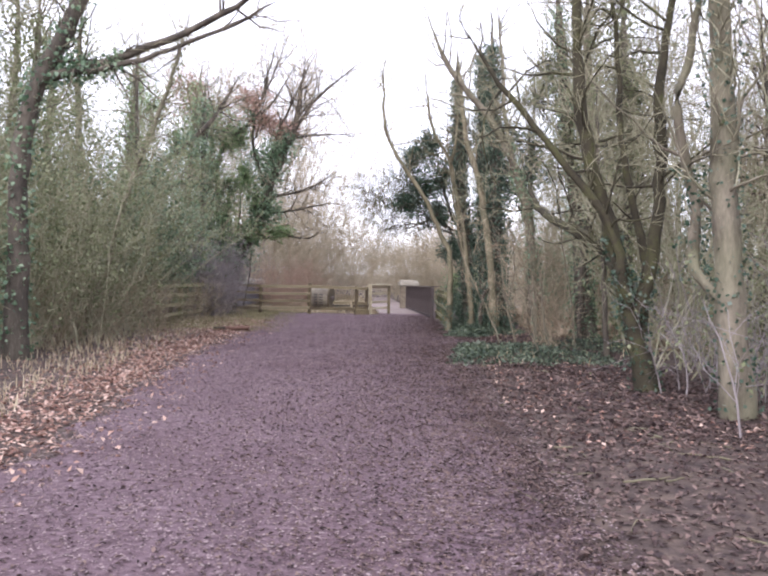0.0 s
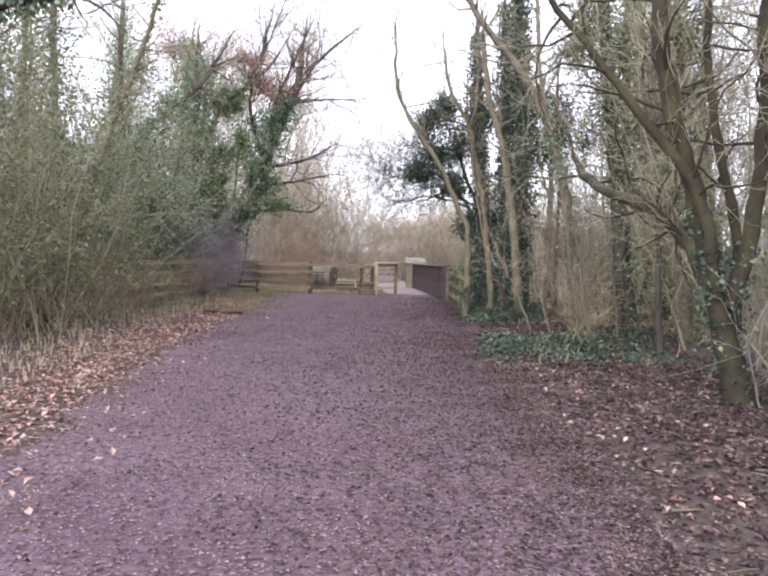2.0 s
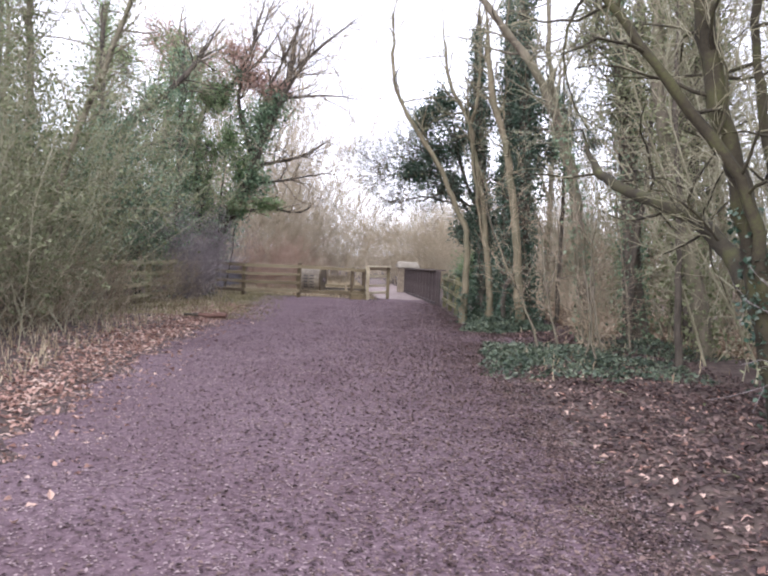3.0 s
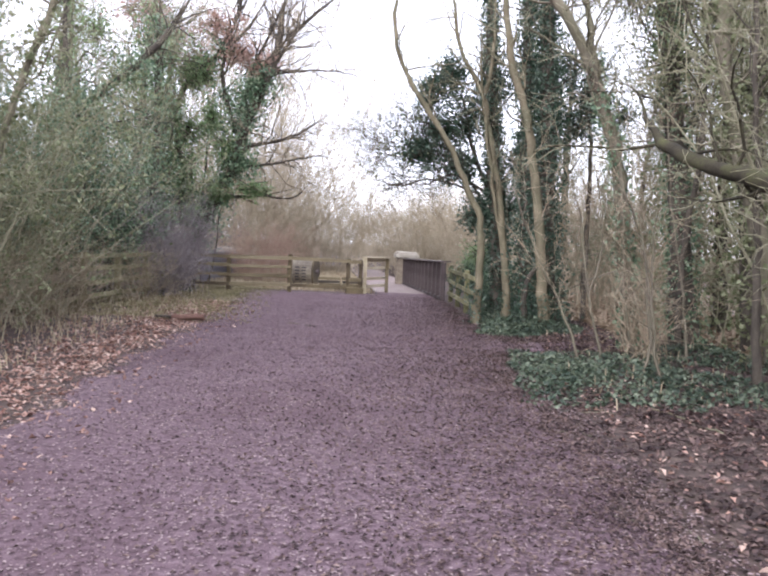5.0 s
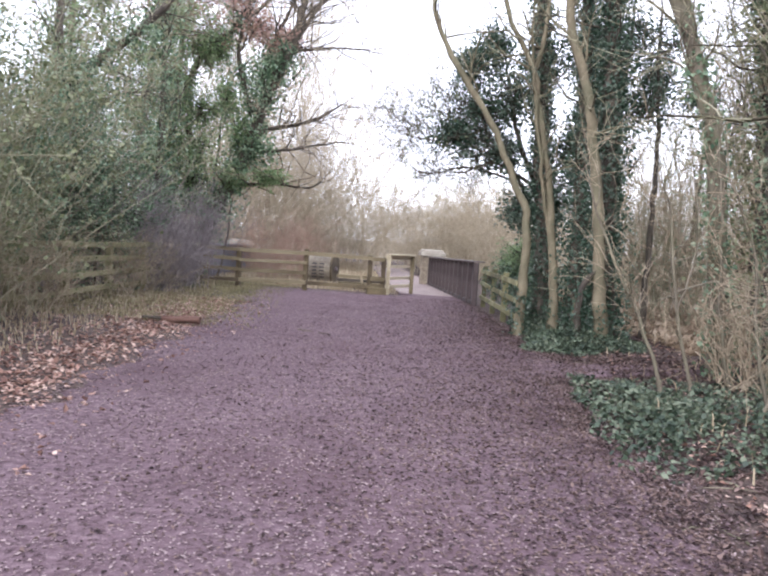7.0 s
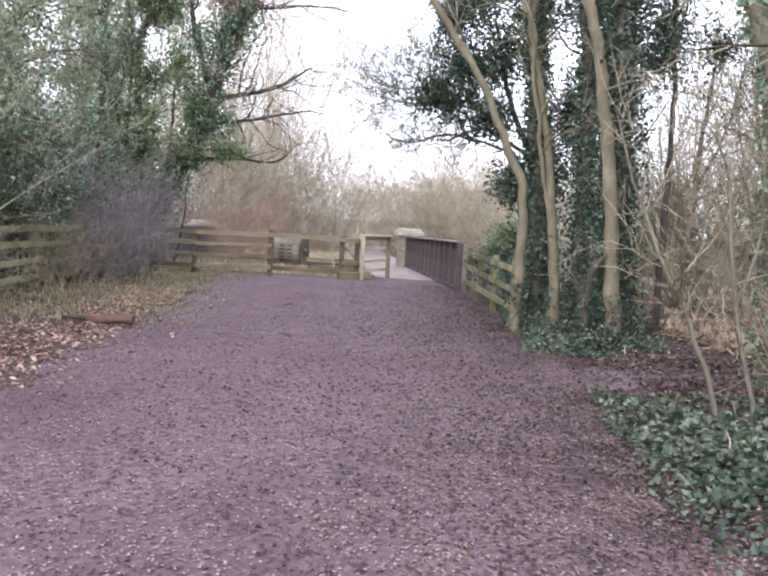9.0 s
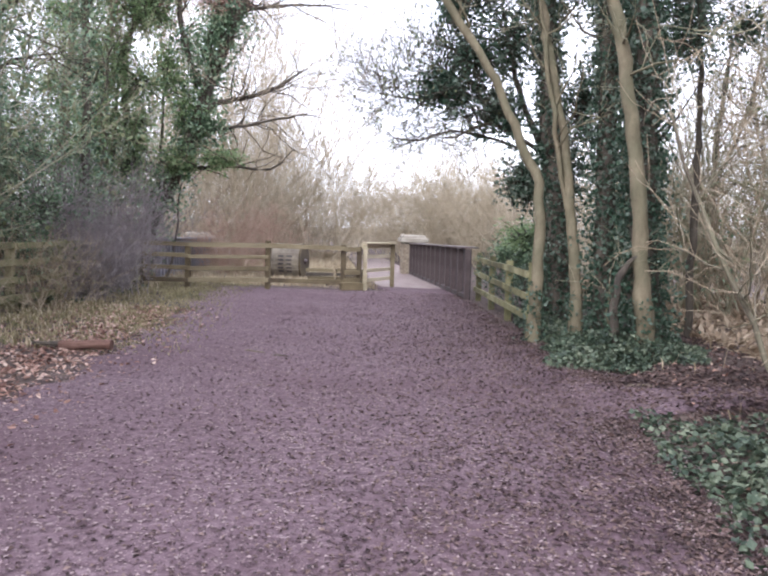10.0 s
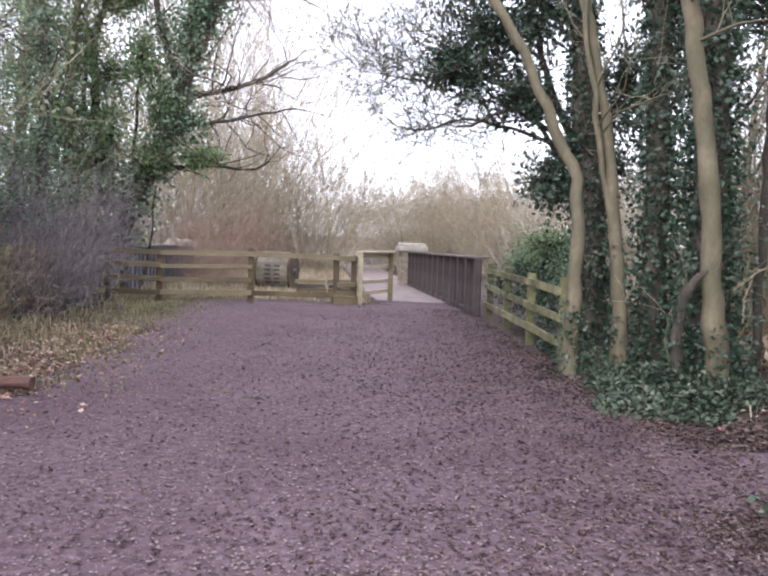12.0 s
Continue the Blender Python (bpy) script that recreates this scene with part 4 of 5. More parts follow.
# right understory
for x, y, w, h, tone, leaf, n in ((5.4, 10.2, 1.2, 2.2, TWIG_MAUVE, OLIVE, 500), (4.9, 12.9, 0.9, 1.5, TWIG_MAUVE, OLIVE, 500), (3.3, 19.6, 0.5, 1.3, TWIG_BROWN, None, 0), 
                                 (6.2, 15.5, 1.6, 3.0, TWIG, OLIVE, 500), (6.5, 18.5, 1.6, 2.6, TWIG, OLIVE, 500), (7.8, 23.0, 1.8, 2.8, TWIG_BROWN, OLIVE, 300), (6.6, 26.5, 1.6, 2.4, TWIG_BROWN, None, 0), (7.3, 30.0, 1.8, 3.0, TWIG_BROWN, None, 0), (3.9, 27.6, 1.2, 2.6, TWIG_BROWN, IVY, 600), (6.6, 12.4, 1.4, 3.4, TWIG, OLIVE, 500)):
    bush((x, y, 0), (w, w, h), "leafless tangle of thin stems under the trees", 18, tone, leaf, n, group="undergrowth")

for x, y, h, tone, n in ((6.0, 14.8, 7.0, TWIG, 900), (6.8, 18.2, 7.5, TWIG, 900), (6.2, 21.8, 7.5, TWIG, 700), (7.4, 25.2, 7.0, TWIG_BROWN, 300), (6.0, 28.6, 6.0, TWIG_BROWN, 300), (8.8, 20.4, 8.5, TWIG, 700), (9.4, 24.0, 8.0, TWIG, 500), (9.0, 16.0, 8.5, TWIG, 700), (7.0, 11.0, 7.0, TWIG, 900), (9.8, 29.0, 7.5, TWIG_BROWN, 0), (4.6, 31.5, 4.5, TWIG_BROWN, 0), (11.5, 26.5, 8.0, TWIG_BROWN, 0), (5.0, 28.8, 6.0, TWIG, 300), (6.4, 31.5, 7.0, TWIG, 0)):
    bush((x, y, 0), (1.6, 1.6, h), "tall hazel clump of bare rods in the wood", 24, tone, OLIVE if n else None, n * 3, (0.035, 0.075), group="hazel clumps", each=13, r=0.02, spreadw=0.3)

# left side: large leaning tree and the thicket
tree((-6.0, 14.2, 0), "large dark tree with long limbs reaching over the path", [
    ([(-6.0, 14.2, -0.1), (-5.97, 14.2, 1.9), (-5.91, 14.2, 3.7), (-5.54, 14.2, 4.76), (-5.05, 14.2, 5.7), (-4.6, 14.2, 6.8), (-4.3, 14.2, 8.5)], 0.19, 0.1),
    ([(-5.5, 14.2, 4.7), (-4.6, 14.2, 4.9), (-3.8, 14.2, 5.18), (-2.83, 14.2, 5.57), (-2.1, 14.2, 5.95), (-1.3, 14.1, 6.5)], 0.09, 0.025),
    ([(-5.2, 14.2, 4.75), (-4.3, 14.1, 4.85), (-3.56, 14.1, 5.06), (-2.35, 14.1, 5.5), (-1.5, 14.0, 5.9)], 0.06, 0.02),
    ([(-5.4, 14.2, 4.95), (-4.55, 14.2, 4.93), (-3.96, 14.2, 4.64), (-3.5, 14.2, 4.25)], 0.03, 0.01)],
    BARK_DARK, TWIG, (16, 0.5, 1.5, 4), 0.6, ivy=(150, 0.75, 0.06, IVY))
tree((-7.0, 18.5, 0), "slim pale trunk leaning over the thicket", [([(-7.0, 18.5, -0.1), (-6.9, 18.5, 0.5), (-6.43, 18.5, 1.62), (-6.15, 18.5, 2.78), (-5.8, 18.5, 3.76), (-5.38, 18.5, 4.8), (-4.9, 18.5, 6.2), (-4.6, 18.5, 7.5)], 0.07, 0.03)], BARK, TWIG, (22, 0.5, 1.8, 6), 0.45, ivy=(60, 0.9, 0.06, OLIVE), group="thicket trees")
tree((-8.9, 34.2, 0), "leaning tree cloaked in ivy with long bare branches", [
    ([(-8.9, 34.2, -0.1), (-8.4, 34, 1.0), (-7.96, 34, 2.0), (-7.08, 34, 3.8), (-6.52, 34, 5.5), (-5.67, 34, 7.5), (-5.43, 34, 8.9), (-5.2, 34, 10.5)], 0.24, 0.08),
    ([(-7.3, 34, 3.6), (-6.86, 34, 4.1), (-6.5, 34, 4.7), (-5.43, 34, 4.96), (-4.49, 34, 5.38), (-3.56, 34, 6.0)], 0.1, 0.018),
    ([(-6.86, 34, 4.05), (-5.89, 34, 4.13), (-4.94, 34, 4.33), (-3.99, 34, 4.5), (-3.2, 34, 4.35)], 0.055, 0.012),
    ([(-8.3, 34, 1.9), (-7.8, 34, 2.85), (-7.21, 34, 3.03), (-5.87, 34, 3.07), (-4.91, 34, 3.04), (-4.44, 34, 3.4), (-4.21, 34, 3.75)], 0.085, 0.015),
    ([(-6.73, 34, 6.0), (-6.12, 34, 7.1), (-4.87, 34, 7.3), (-3.47, 34, 7.36), (-2.5, 34, 7.1)], 0.07, 0.02),
    ([(-8.6, 34, 2.0), (-8.9, 34, 5.0), (-8.82, 34, 6.5), (-8.05, 34, 7.4), (-6.97, 34, 8.3), (-6.37, 34, 9.0), (-5.5, 34, 10.5)], 0.14, 0.03),
    ([(-6.2, 34, 6.3), (-5.2, 34, 8.2), (-4.2, 34, 9.3), (-3.2, 34, 10.0)], 0.08, 0.022),
    ([(-6.6, 34, 5.6), (-6.5, 34, 6.9), (-5.8, 34, 8.6), (-4.7, 34, 11)], 0.08, 0.022), ([(-6.3, 34, 6.2), (-6.0, 34, 7.4), (-4.8, 34, 8.8), (-2.6, 34, 10.6)], 0.075, 0.022), ([(-6.9, 34, 5.2), (-7.4, 34, 7.2), (-7.0, 34, 9.0), (-6.4, 34, 11.5)], 0.09, 0.025), ([(-8.2, 34, 7.2), (-7.5, 34, 8.0), (-6.6, 34, 9.8), (-5.8, 34, 12)], 0.06, 0.012)],
    BARK_DARK, TWIG_BROWN, (34, 0.8, 2.8, 6), 0.5, ivy=(460, 0.6, 0.3, IVY, (0.06, 0.13)))
evergreen((-7.6, 34.1, 0), "bright ivy leaves bunched on the leaning tree", [(up(-7.8, 34.2, 3, 0.5), 0.04, 0.02)],
          [((-7.2, 33.9, 4.6), (0.6, 0.6, 1.2)), ((-7.7, 33.8, 5.6), (0.5, 0.5, 0.9)), ((-7.3, 33.9, 3.2), (0.6, 0.5, 0.5)), ((-6.2, 33.9, 3.25), (0.7, 0.3, 0.22)), ((-8.4, 33.8, 4.0), (0.7, 0.6, 1.4)), ((-9.2, 33.7, 5.6), (0.9, 0.6, 1.6)), ((-8.3, 33.8, 7.0), (0.8, 0.6, 0.9)), ((-9.8, 33.4, 3.6), (0.8, 0.6, 1.2))], LAUREL, 1300, (0.07, 0.14), "ivy", "ivy_growth")
evergreen((-8.0, 34.3, 0), "withered russet leaves clinging in the treetop", [(up(-8.4, 34.6, 7.5, 0.6), 0.06, 0.02)],
          [((-9.6, 34.3, 8.4), (1.7, 0.9, 1.1)), ((-8.4, 34.3, 7.4), (1.3, 0.8, 0.8)), ((-6.9, 34.2, 7.9), (1.1, 0.7, 0.9)), ((-10.4, 34.4, 9.4), (1.5, 0.9, 1.1)), ((-7.6, 34.2, 8.8), (1.4, 0.8, 0.8)), ((-6.0, 34.2, 7.5), (0.8, 0.6, 0.5))], RUSSET, 1200, (0.08, 0.15))
evergreen((-9.2, 33.6, 0), "curtain of ivy hanging in the trees by the fence", [(up(-9.3, 33.8, 7, 0.4), 0.08, 0.03)],
          [((x, y, z), (1.0, 0.6, 1.05)) for x, y, z in ((-10.8, 33.2, 3.2), (-10.6, 33.4, 5.0), (-10.4, 33.4, 6.8), (-9.4, 33.5, 4.2), (-9.3, 33.6, 6.0), (-8.6, 33.6, 3.0), (-8.3, 33.6, 5.2), (-9.5, 33.6, 7.8), (-8.2, 33.7, 7.2), (-11.4, 33.0, 8.2))], LAUREL, 1300, (0.06, 0.12), "ivy", "ivy_curtain")
for x, y, z in ((-7.9, 26.0, 1.4), (-8.1, 26.9, 2.8), (-8.3, 25.4, 4.2), (-8.0, 17.2, 1.4), (-8.3, 19.6, 2.3), (-8.9, 22.6, 1.5), (-9.3, 24.6, 2.4), (-9.5, 27.0, 1.8), (-7.9, 13.4, 1.5), (-8.8, 21.4, 3.6)):
    evergreen((x, y, 0), "evergreen ivy bush in the depth of the thicket", [(up(x, y, z, 0.2), 0.04, 0.02)], [((x, y, z), (0.8, 0.8, 0.9)), ((x + 0.3, y + 0.5, z * 0.6), (0.7, 0.7, 0.7))], IVY, 1000, (0.05, 0.11), "bush", "bush")
tree((-9.1, 27.2, 0), "dark ivy-clad tree in the thicket", [([(-9.1, 27.2, -0.1), (-9.15, 27, 2.15), (-8.98, 27, 3.9), (-8.66, 27, 5.0), (-7.63, 27, 5.8), (-6.74, 27, 6.75), (-6.0, 27, 8)], 0.17, 0.05), ([(-9.0, 27, 4.0), (-9.4, 27, 5.5), (-9.5, 27, 8.5)], 0.1, 0.04), ([(-9.0, 27, 3.8), (-8.2, 27.1, 4.4), (-7.2, 27.2, 4.6)], 0.05, 0.015)],
     BARK_DARK, TWIG, (26, 0.6, 2.0, 6), 0.35, ivy=(460, 0.75, 0.3, IVY, (0.06, 0.12)), group="thicket trees")
tree((-8.3, 30.3, 0), "upright trunk with ivy beside the fence", [(up(-8.4, 30.3, 9, 0.2), 0.13, 0.06)], BARK_DARK, TWIG, (26, 0.6, 2.0, 6), 0.35, ivy=(420, 0.9, 0.3, IVY, (0.06, 0.12)), group="thicket trees")
for x, y, h in ((-10.4, 17.5, 9), (-9.4, 19.5, 8.5), (-11.2, 22.0, 10), (-10.2, 24.5, 10), (-11.0, 28.5, 10), (-9.8, 31.5, 10), (-8.9, 16.0, 8), (-9.6, 33.4, 9.5), (-11.6, 31.0, 10), (-12, 26, 10)):
    tree((x, y, 0), "tall ivy-hung trunk deep in the thicket", [(up(x, y, h, rng.normal(0.3, 0.4)), 0.15, 0.06)], BARK, TWIG, (40, 0.6, 2.6, 8), 0.2, ivy=(330, 0.9, 0.4, OLIVE if y < 26 else LAUREL, (0.06, 0.12)), group="thicket trees", far=True)
for x, y, w, h, tone, leaf, n in ((-7.6, 9.5, 1.5, 3.2, TWIG, OLIVE, 3000), (-7.2, 12.0, 1.3, 4.0, TWIG, IVY, 3000), (-7.0, 16.0, 1.3, 5.0, TWIG, OLIVE, 4500), (-7.1, 18.2, 1.4, 5.2, TWIG, OLIVE, 4500), (-7.3, 20.3, 1.3, 5.6, TWIG, OLIVE, 4500),
                                 (-8.4, 22.4, 1.1, 5.2, TWIG, IVY, 7000), (-9.2, 24.4, 1.0, 5.2, TWIG, IVY, 10000), (-9.5, 26.2, 1.0, 5.2, TWIG_MAUVE, IVY, 9500), (-9.6, 28.0, 0.9, 4.0, TWIG_MAUVE, IVY, 5000), (-8.4, 28.6, 0.8, 2.8, TWIG_MAUVE, None, 0), (-8.1, 29.7, 0.8, 2.7, TWIG_MAUVE, None, 0), (-7.0, 28.9, 0.55, 2.2, TWIG_MAUVE, None, 0), (-7.0, 27.3, 0.5, 1.7, TWIG_MAUVE, None, 0), (-8.3, 32.6, 0.8, 3.0, TWIG_MAUVE, None, 0),
                                 (-9.4, 14.0, 1.8, 6.0, TWIG, OLIVE, 4500), (-9.4, 18.5, 1.8, 6.6, TWIG, OLIVE, 4500), (-9.8, 21.0, 1.8, 7.0, TWIG, OLIVE, 4500), (-9.9, 23.4, 1.8, 7.0, TWIG, OLIVE, 4500), (-10.4, 26.0, 1.8, 6.6, TWIG, IVY, 5500), (-10.6, 29.0, 1.8, 6.0, TWIG, IVY, 5500), (-10.2, 32.0, 1.8, 6.0, TWIG, IVY, 4500)):
    bush((x, y, 0), (w, w, h), "dense thicket of grey-green twigs beside the path", 44, tone, leaf, int(n * 1.8), (0.035, 0.085), group="thicket", each=11)

for x, y, w, h in ((-6.9, 37.0, 0.6, 2.5), (-5.9, 38.6, 0.7, 2.6), (-7.4, 39.4, 0.8, 2.9)):
    bush((x, y, 0), (w, w, h), "reddish leafless bush behind the fence", 30, TWIG_RUSSET, group="bushes behind the fence", each=10, spreadw=0.7)

for x, y, w, h in ((-6.6, 16.4, 0.5, 1.5), (-6.7, 18.4, 0.5, 1.5), (-6.75, 20.3, 0.45, 1.4), (-6.8, 22.2, 0.45, 1.25), (-6.85, 25.6, 0.4, 1.1)):
    bush((x, y, 0), (w, w * 1.5, h), "low brown brambles and twigs against the fence", 26, TWIG_BROWN, OLIVE, 260, (0.03, 0.06), group="brambles", each=8, spreadw=0.55, r=0.008)

# ---- the wood beyond ----
def wood_tree(label, tall, tone, bark):
    pts = up(0, 0, tall, rng.normal(0, 0.5), rng.normal(0, 0.5), 5)
    return tree((0, 0, 0), label, [(pts, 0.015 * tall, 0.03), ([tuple(np.array(pts[2])), tuple(np.array(pts[2]) + [0.7, 0.3, 1.5]), tuple(np.array(pts[2]) + [1.0, 0.6, 3.8])], 0.006 * tall, 0.02)],
                bark, tone, (46, 0.8, 2.8, 7), 0.2, far=True, ivy=(30, 0.6, 0.1, OLIVE), group="trees of the wood", sides=7)


woods = [wood_tree("bare winter tree in the wood", h, tn, bk) for h, tn, bk in ((9.0, TWIG, BARK), (10.5, TWIG_BROWN, BARK), (8.0, TWIG_BROWN, BARK_DARK))]
spots = [(7.5, 13.5), (9, 17), (8.2, 20.5), (10, 24), (8.5, 27), (7.2, 31), (10.5, 30), (12, 20), (12.5, 26), (11, 14), (13.5, 33), (9.5, 36), (14.5, 17), (15, 28), (6.2, 35), (4.8, 32), (17, 38), (12, 42), (18, 24),
         (-12.5, 13), (-13, 18), (-12.5, 25), (-14, 29), (-12.5, 33), (7, 9.5), (9, 10), (7.5, 17.5), (6.9, 25.6), (6.4, 12.0)]
for i, (x, y) in enumerate(spots):
    m = pose(x + rng.normal(0, 0.4), y + rng.normal(0, 0.4), float(height(x, y)), 0, 0, rng.uniform(0, 360))
    if i < len(woods):
        woods[i].matrix_basis = m
    else:
        copy_thing(woods[i % len(woods)], m)


def scrub_tree(label, tall, wide, canes):
    """A far, many-stemmed bare tree: canes fanning up into fine twigs."""
    return bush((0, 0, 0), (wide, wide, tall), label, canes, TWIG_FAR, each=18, spreadw=0.42, name="far_tree", group="far trees", r=0.016, lift=0.03)


scrub = [scrub_tree("hazy tan bare tree beyond the bridge", 9.0, 2.4, 28), scrub_tree("hazy tan bare scrub beyond the bridge", 5.0, 2.6, 34), scrub_tree("tall hazy bare tree beyond the bridge", 12.5, 2.6, 26)]
far = [(2, -10.0, 47.0), (0, -9.4, 50.5), (2, -12.5, 52.0), (0, -7.6, 49.0), (1, -6.4, 50.5), (2, -8.6, 55.5), (1, -0.9, 56), (1, 0.8, 54), (1, 2.2, 51), (1, -2.0, 63), (0, 2.8, 57), (0, 0.2, 61), (2, -11.2, 47.5), (2, -10.4, 54), (0, -8.4, 51.5), (0, -12.6, 46.5), (2, -13.8, 56), (2, -9.6, 59), (2, -15.5, 53), (1, -7.2, 53), (1, -8.8, 49.5), (1, -12.0, 49.5), (2, -18, 51), (1, -14.5, 49), (1, -16.5, 47), (0, -7.2, 57),
       (1, -0.4, 53), (1, 1.2, 50.5), (1, 3.0, 48.5), (1, 0.6, 57), (1, -2.4, 66), (1, -3.6, 72), (1, -1.4, 60), (1, 1.6, 63), (1, -5.2, 76), (1, 4.6, 46),
       (1, 3.4, 54), (1, 5.2, 51), (1, 7.0, 48.5), (0, 8.5, 52), (1, 6.5, 44.5), (0, 10.5, 47), (1, 9, 42), (0, 12.5, 50), (1, 2.5, 70), (0, 14, 40), (1, -6.5, 82), (1, 4, 84), (1, 5.0, 38), (1, -8.5, 72), (0, -13, 74)]
seen = set()
for k, x, y in far:
    m = pose(x, y, float(height(x, y)), 0, 0, rng.uniform(0, 360)) @ Matrix.Scale((1.4 if x < -10 else 1.15 if x < -6 else 1.0) * rng.uniform(0.9, 1.1), 4)
    if k not in seen:
        seen.add(k)
        scrub[k].matrix_basis = m
    else:
        copy_thing(scrub[k], m)

# ---- verges ----
def by_left(x, y, lo, hi):
    d = left_edge(y) - x
    return (d > lo) & (d < hi)


def by_right(x, y, lo, hi):
    d = x - right_edge(y)
    return (d > lo) & (d < hi)


def thin_out(x, y, p):
    return rng.uniform(0, 1, len(x)) < p * (0.6 + 0.8 * np.clip(bumps(x * 0.8, y * 0.8) + 0.3, 0, 1))


stuff("leaf_litter", leaf_mesh("leaf_litter", scatter(90000, -9, -1.5, 3, 27, 0.014, lambda x, y: by_left(x, y, -0.75, 2.6) & (rng.uniform(0, 1, len(x)) < np.exp(-np.abs(left_edge(y) - x - 0.55) / 0.6))), (0.04, 0.09), 0.6, 0.75, 0.35), LITTER, "drift of russet fallen leaves along the path edge", "leaves")
stuff("leaf_litter", leaf_mesh("leaf_litter", scatter(120000, 0.3, 6.5, 3, 26, 0.014, lambda x, y: by_right(x, y, -0.3, 3.6) & thin_out(x, y, 0.75)), (0.025, 0.075), 0.6, 0.75, 0.35), LITTER_DARK, "dark brown leaves and bark scraps under the trees", "leaves")
stuff("leaf_litter", leaf_mesh("leaf_litter", scatter(5500, 0.3, 6.5, 9, 24, 0.02, lambda x, y: by_right(x, y, 0.3, 2.8) & thin_out(x, y, 0.7)), (0.04, 0.085), 0.6, 0.75, 0.35), LITTER, "russet leaves lying under the path-side trees", "leaves")
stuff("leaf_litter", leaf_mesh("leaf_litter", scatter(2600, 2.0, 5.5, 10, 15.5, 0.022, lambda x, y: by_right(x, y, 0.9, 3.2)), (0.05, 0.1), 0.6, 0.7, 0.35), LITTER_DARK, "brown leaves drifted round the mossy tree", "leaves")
stuff("leaf_litter", leaf_mesh("leaf_litter", scatter(5200, 1.9, 7, 20, 22, 0.04), (0.03, 0.075), 0.6, 0.75, 0.35), LITTER_DARK, "dark brown leaves strewn over the side path", "leaves")
stuff("bracken", leaf_mesh("bracken", scatter(60000, 3, 18, 19, 44, 0.03, lambda x, y: by_right(x, y, 2.6, 18) & ((x > 5) | (y > 22.5))), (0.1, 0.24), 0.45, 0.55, 0.35), LITTER_TAN, "tan dead bracken and leaves over the wood floor", "bracken")
# dark scraps thicken towards the right edge and darken the gravel there
stuff("bark_scraps", leaf_mesh("bark_scraps", scatter(360000, -3.0, 3.0, 4.5, 32, 0.03, lambda x, y: (x < right_edge(y) + 0.1) & (rng.uniform(0, 1, len(x)) < np.exp(-(right_edge(y) - x) / 1.3) * np.interp(y, [20, 32], [1, 0.35]))), (0.014, 0.046), 0.6, 0.88, 0.35), LITTER_DARK, "small dark scraps on the path, denser towards its right edge", "bark scraps")
stuff("leaf_scraps", leaf_mesh("leaf_scraps", scatter(290000, -5.8, 2.6, 2.5, 33, 0.03, lambda x, y: (x > left_edge(y) - 0.1) & (x < right_edge(y) + 0.3) & (rng.uniform(0, 1, len(x)) < np.interp(y, [16, 33], [1, 0.25]))), (0.009, 0.032), 0.65, 0.92, 0.3), FLECK, "pale scraps of leaf and bark trodden into the gravel", "leaf scraps")
stuff("dry_grass", blade_mesh("dry_grass", scatter(30000, -8.5, -1.5, 5, 33, 0.0, lambda x, y: by_left(x, y, 0.9, 3.4) & thin_out(x, y, 0.4)), (0.06, 0.22), 0.9, 0.007), STRAW, "tufts of dry straw-coloured grass on the verge", "grass")
stuff("grass", blade_mesh("grass", scatter(40000, -8.5, -3.2, 22, 34, 0.0, lambda x, y: by_left(x, y, -1.1, 3.4) & thin_out(x, y, 0.75) & (rng.uniform(0, 1, len(x)) < np.clip(0.75 + 0.7 * (left_edge(y) - x), 0, 1))), (0.025, 0.08), 0.8, 0.009), GRASS, "thin yellow-green grass at the path edge", "grass")
stuff("dry_grass", blade_mesh("dry_grass", scatter(40000, -9.5, 0, 33.2, 60, 0.0, lambda x, y: (x < right_edge(y) - 1.9) & thin_out(x, y, 0.9)), (0.06, 0.26), 0.8), STRAW, "pale dead grass on the disused side of the bridge", "grass")
stuff("dry_grass", blade_mesh("dry_grass", scatter(1500, 1.0, 7, 15.5, 27, 0.0, lambda x, y: by_right(x, y, 0.6, 4) & thin_out(x, y, 0.3)), (0.06, 0.25), 0.7, 0.008), STRAW, "sparse dry grass under the trees", "grass")


def ivy_patch(n, cx, cy, sx, sy, label, deep=0.2):
    a, q = rng.uniform(0, 2 * np.pi, n), np.sqrt(rng.uniform(0, 1, n))
    w = 1 + 0.2 * np.sin(3 * a + cx) + 0.12 * np.sin(7 * a)
    x, y = cx + sx * q * w * np.cos(a), cy + sy * q * w * np.sin(a)
    z = height(x, y) + (0.02 + deep * rng.uniform(0, 1, n)) * (1.15 - q)
    stuff("ground_ivy", leaf_mesh("ground_ivy", np.stack([x, y, z], 1), (0.035, 0.075), 0.85, 0.4, 0.2), GROUND_IVY, label, "ivy")


ivy_patch(5200, 2.75, 17.5, 1.5, 2.1, "carpet of ivy spreading beside the path")
ivy_patch(2600, 1.75, 18.1, 0.62, 1.7, "fringe of ivy at the path edge")
ivy_patch(8500, 1.95, 23.3, 1.0, 1.3, "ivy mounded round the tree feet", 0.26)
ivy_patch(3800, 1.45, 25.9, 0.5, 1.9, "ivy creeping under the side fence", 0.22)
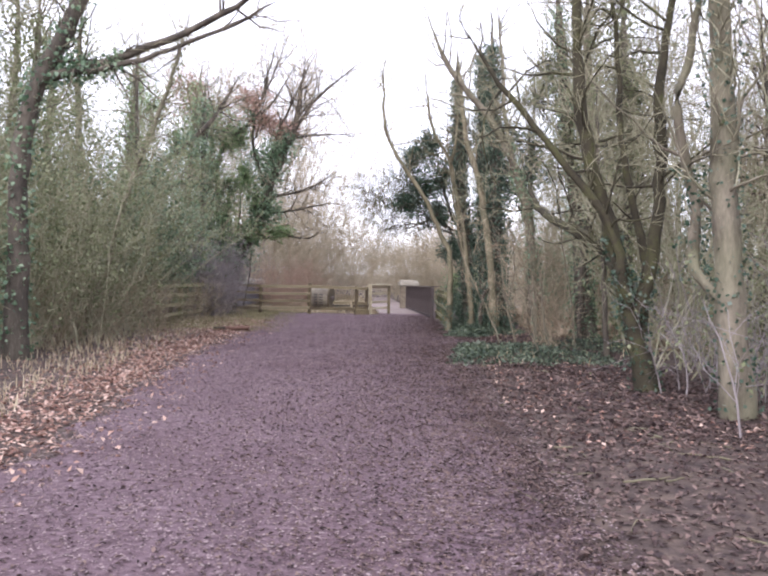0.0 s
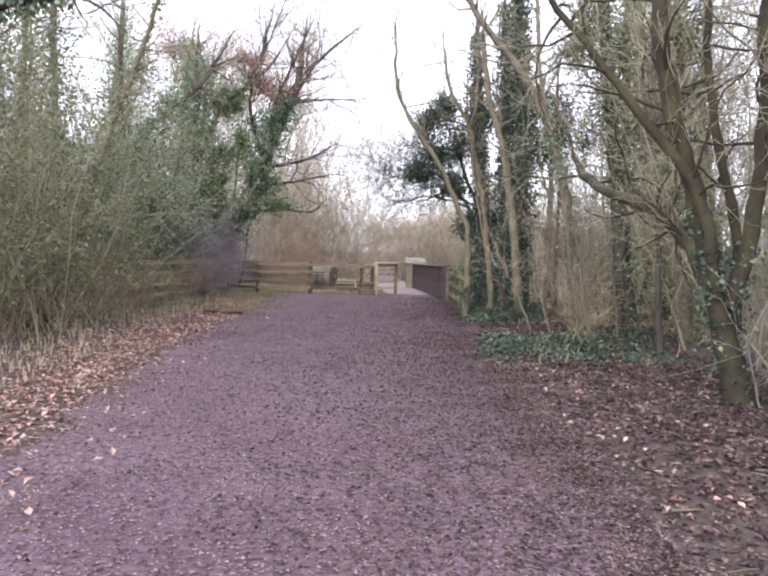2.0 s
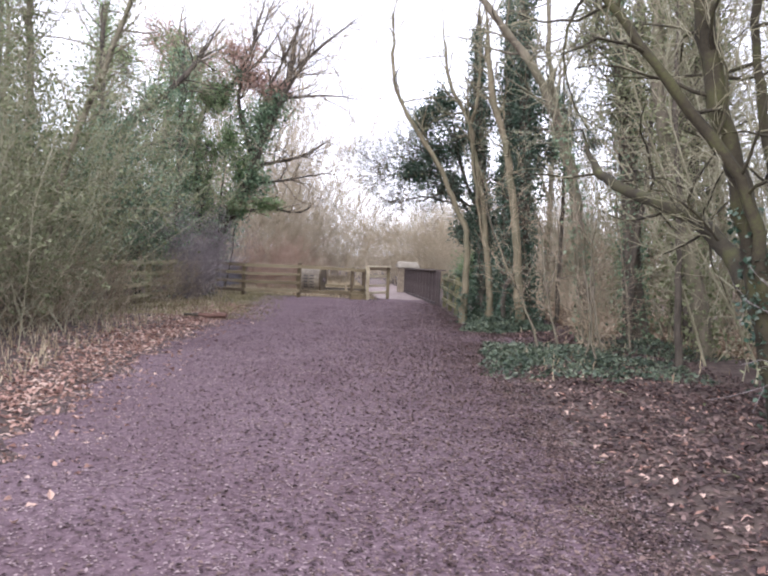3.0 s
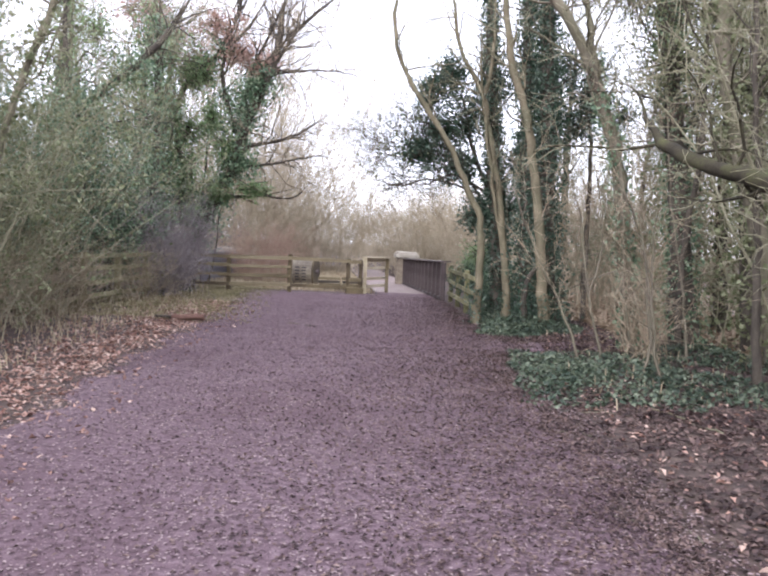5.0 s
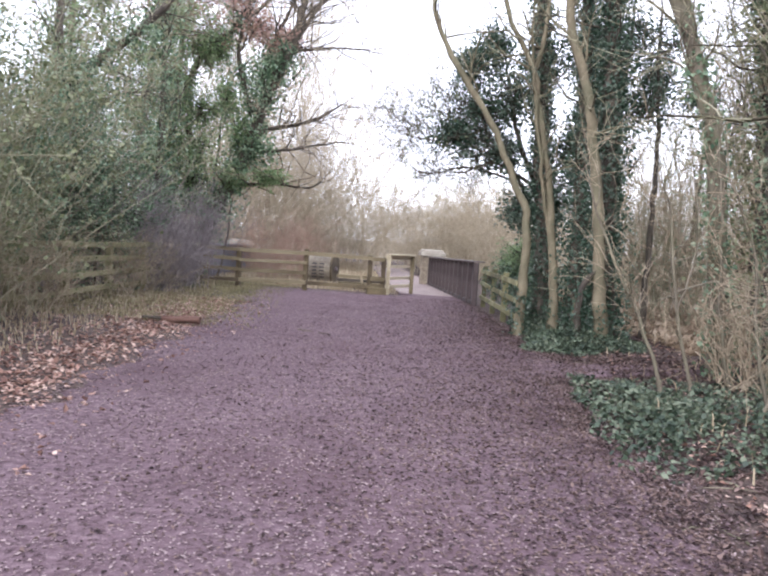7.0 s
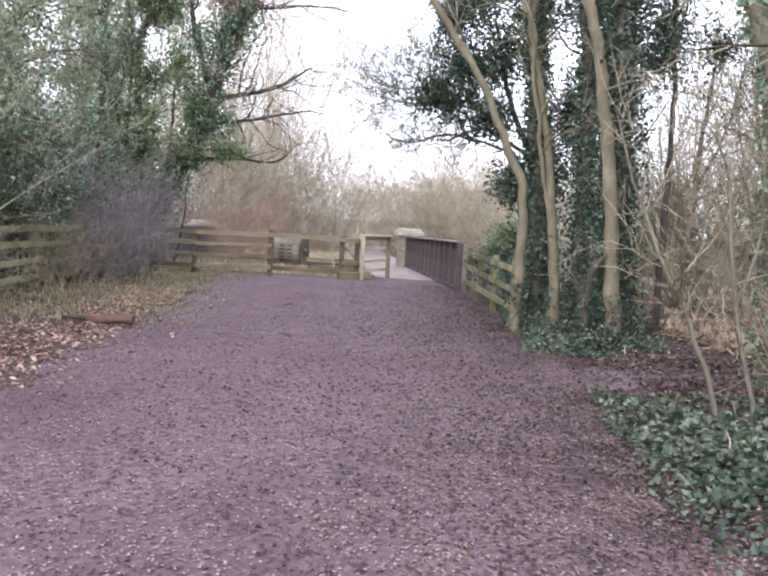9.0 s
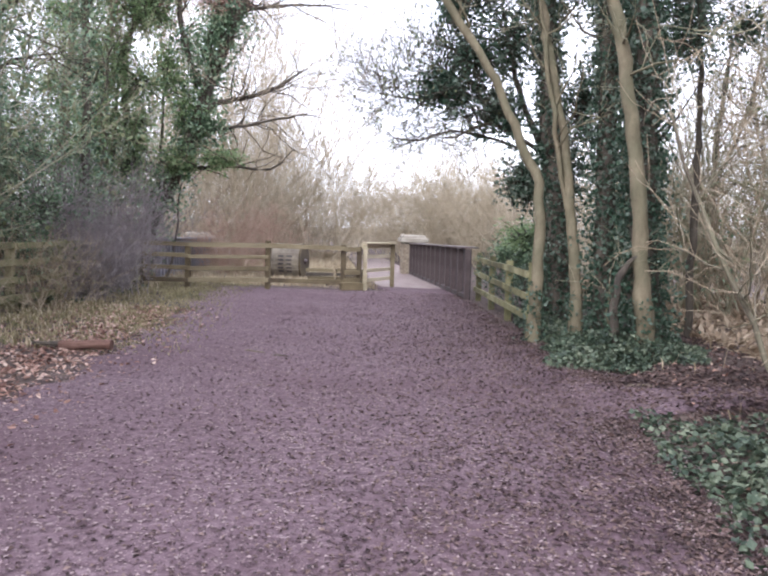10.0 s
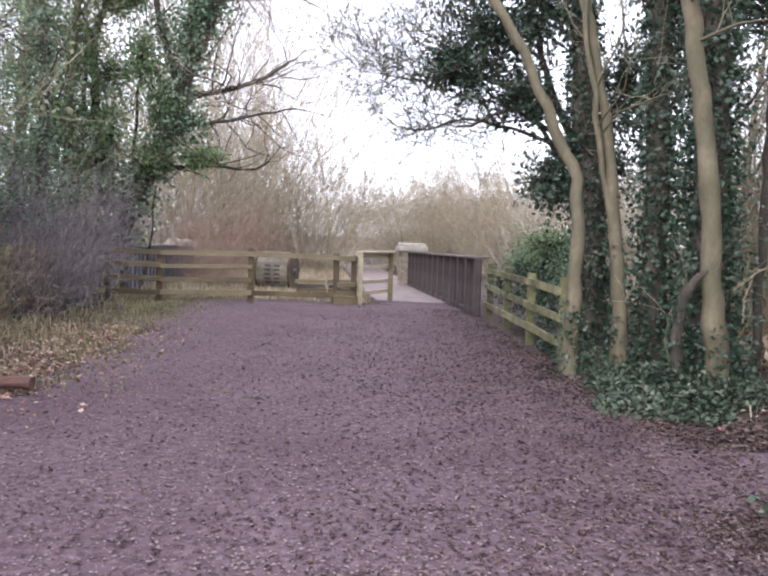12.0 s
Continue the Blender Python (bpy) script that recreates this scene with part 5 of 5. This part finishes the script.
evergreen((1.0, 28.0, 0), "straggling ivy climbing over the side fence", [(up(1.05, 28.0, 0.7), 0.02, 0.01)], [((0.72, 29.9, 0.7), (0.16, 0.5, 0.4)), ((0.9, 28.2, 0.55), (0.14, 0.5, 0.4)), ((1.08, 26.0, 0.6), (0.16, 0.5, 0.45))], HOLLY, 420, (0.04, 0.08), "ivy", "ivy_growth")
ivy_patch(2200, 4.4, 20.0, 1.0, 1.6, "ivy under the straight trunk")
ivy_patch(1200, -7.4, 28.2, 0.8, 2.2, "ivy along the foot of the fence")


def stick(at, points, r, label, tone=BARK_DARK, name="stick"):
    """A fallen stick or log lying on the ground."""
    line = smooth_line(points, 0.08, 0.006)
    me, _ = stem_mesh(name, line, r, r * 0.6, 7)
    st = tagged(place(name, me, tone), label, "stick" if name == "stick" else "log")
    st.location = (at[0], at[1], float(height(at[0], at[1])) + r * 0.9 + 0.005)


bm = bmesh.new()
bmesh.ops.create_cone(bm, cap_ends=True, segments=14, radius1=0.05, radius2=0.06, depth=0.62, matrix=Matrix.Rotation(math.pi / 2, 4, "Y"))
bmesh.ops.subdivide_edges(bm, edges=[e for e in bm.edges if abs(e.verts[0].co.x - e.verts[1].co.x) > 0.3], cuts=6)
for v in bm.verts:
    v.co += Vector((0, 0.02 * math.sin(5 * v.co.x), 0.01 * math.sin(9 * v.co.x))) + Vector(rng.normal(0, 0.003, 3))
log = root("log", (-4.5, 22.1, float(height(-4.5, 22.1)) + 0.085), "short reddish barkless log lying in fallen leaves", "log")
part("bole", bm, CUTWOOD, log)
bm = bmesh.new()
bmesh.ops.create_cone(bm, cap_ends=True, segments=8, radius1=0.02, radius2=0.035, depth=0.4, matrix=Matrix.Translation((-0.45, 0, 0)) @ Matrix.Rotation(math.pi / 2, 4, "Y"))
part("broken_end", bm, BARK_DARK, log)
stick((-2.1, 22.2), [(-0.2, 0.12, 0), (0, 0.05, 0.01), (0.12, -0.02, 0), (0.22, -0.14, 0)], 0.013, "crooked dark stick lying on the gravel")
stick((-2.55, 22.5), [(-0.15, 0.1, 0), (0, 0, 0.01), (0.2, -0.08, 0)], 0.012, "thin pale stick lying on the gravel", BARK_PALE)
for i in range(80):
    y = rng.uniform(5, 22)
    x = right_edge(y) + rng.uniform(-0.5, 2.2)
    a, ln = rng.uniform(0, math.pi), rng.uniform(0.15, 0.6)
    d = np.array([math.cos(a), math.sin(a), 0]) * ln
    stick((x, y), [tuple(-d / 2), tuple(rng.normal(0, 0.04, 3) * [1, 1, 0.1]), tuple(d / 2)], rng.uniform(0.005, 0.011), "fallen twig on the trodden ground", BARK_PALE if i % 2 else BARK)
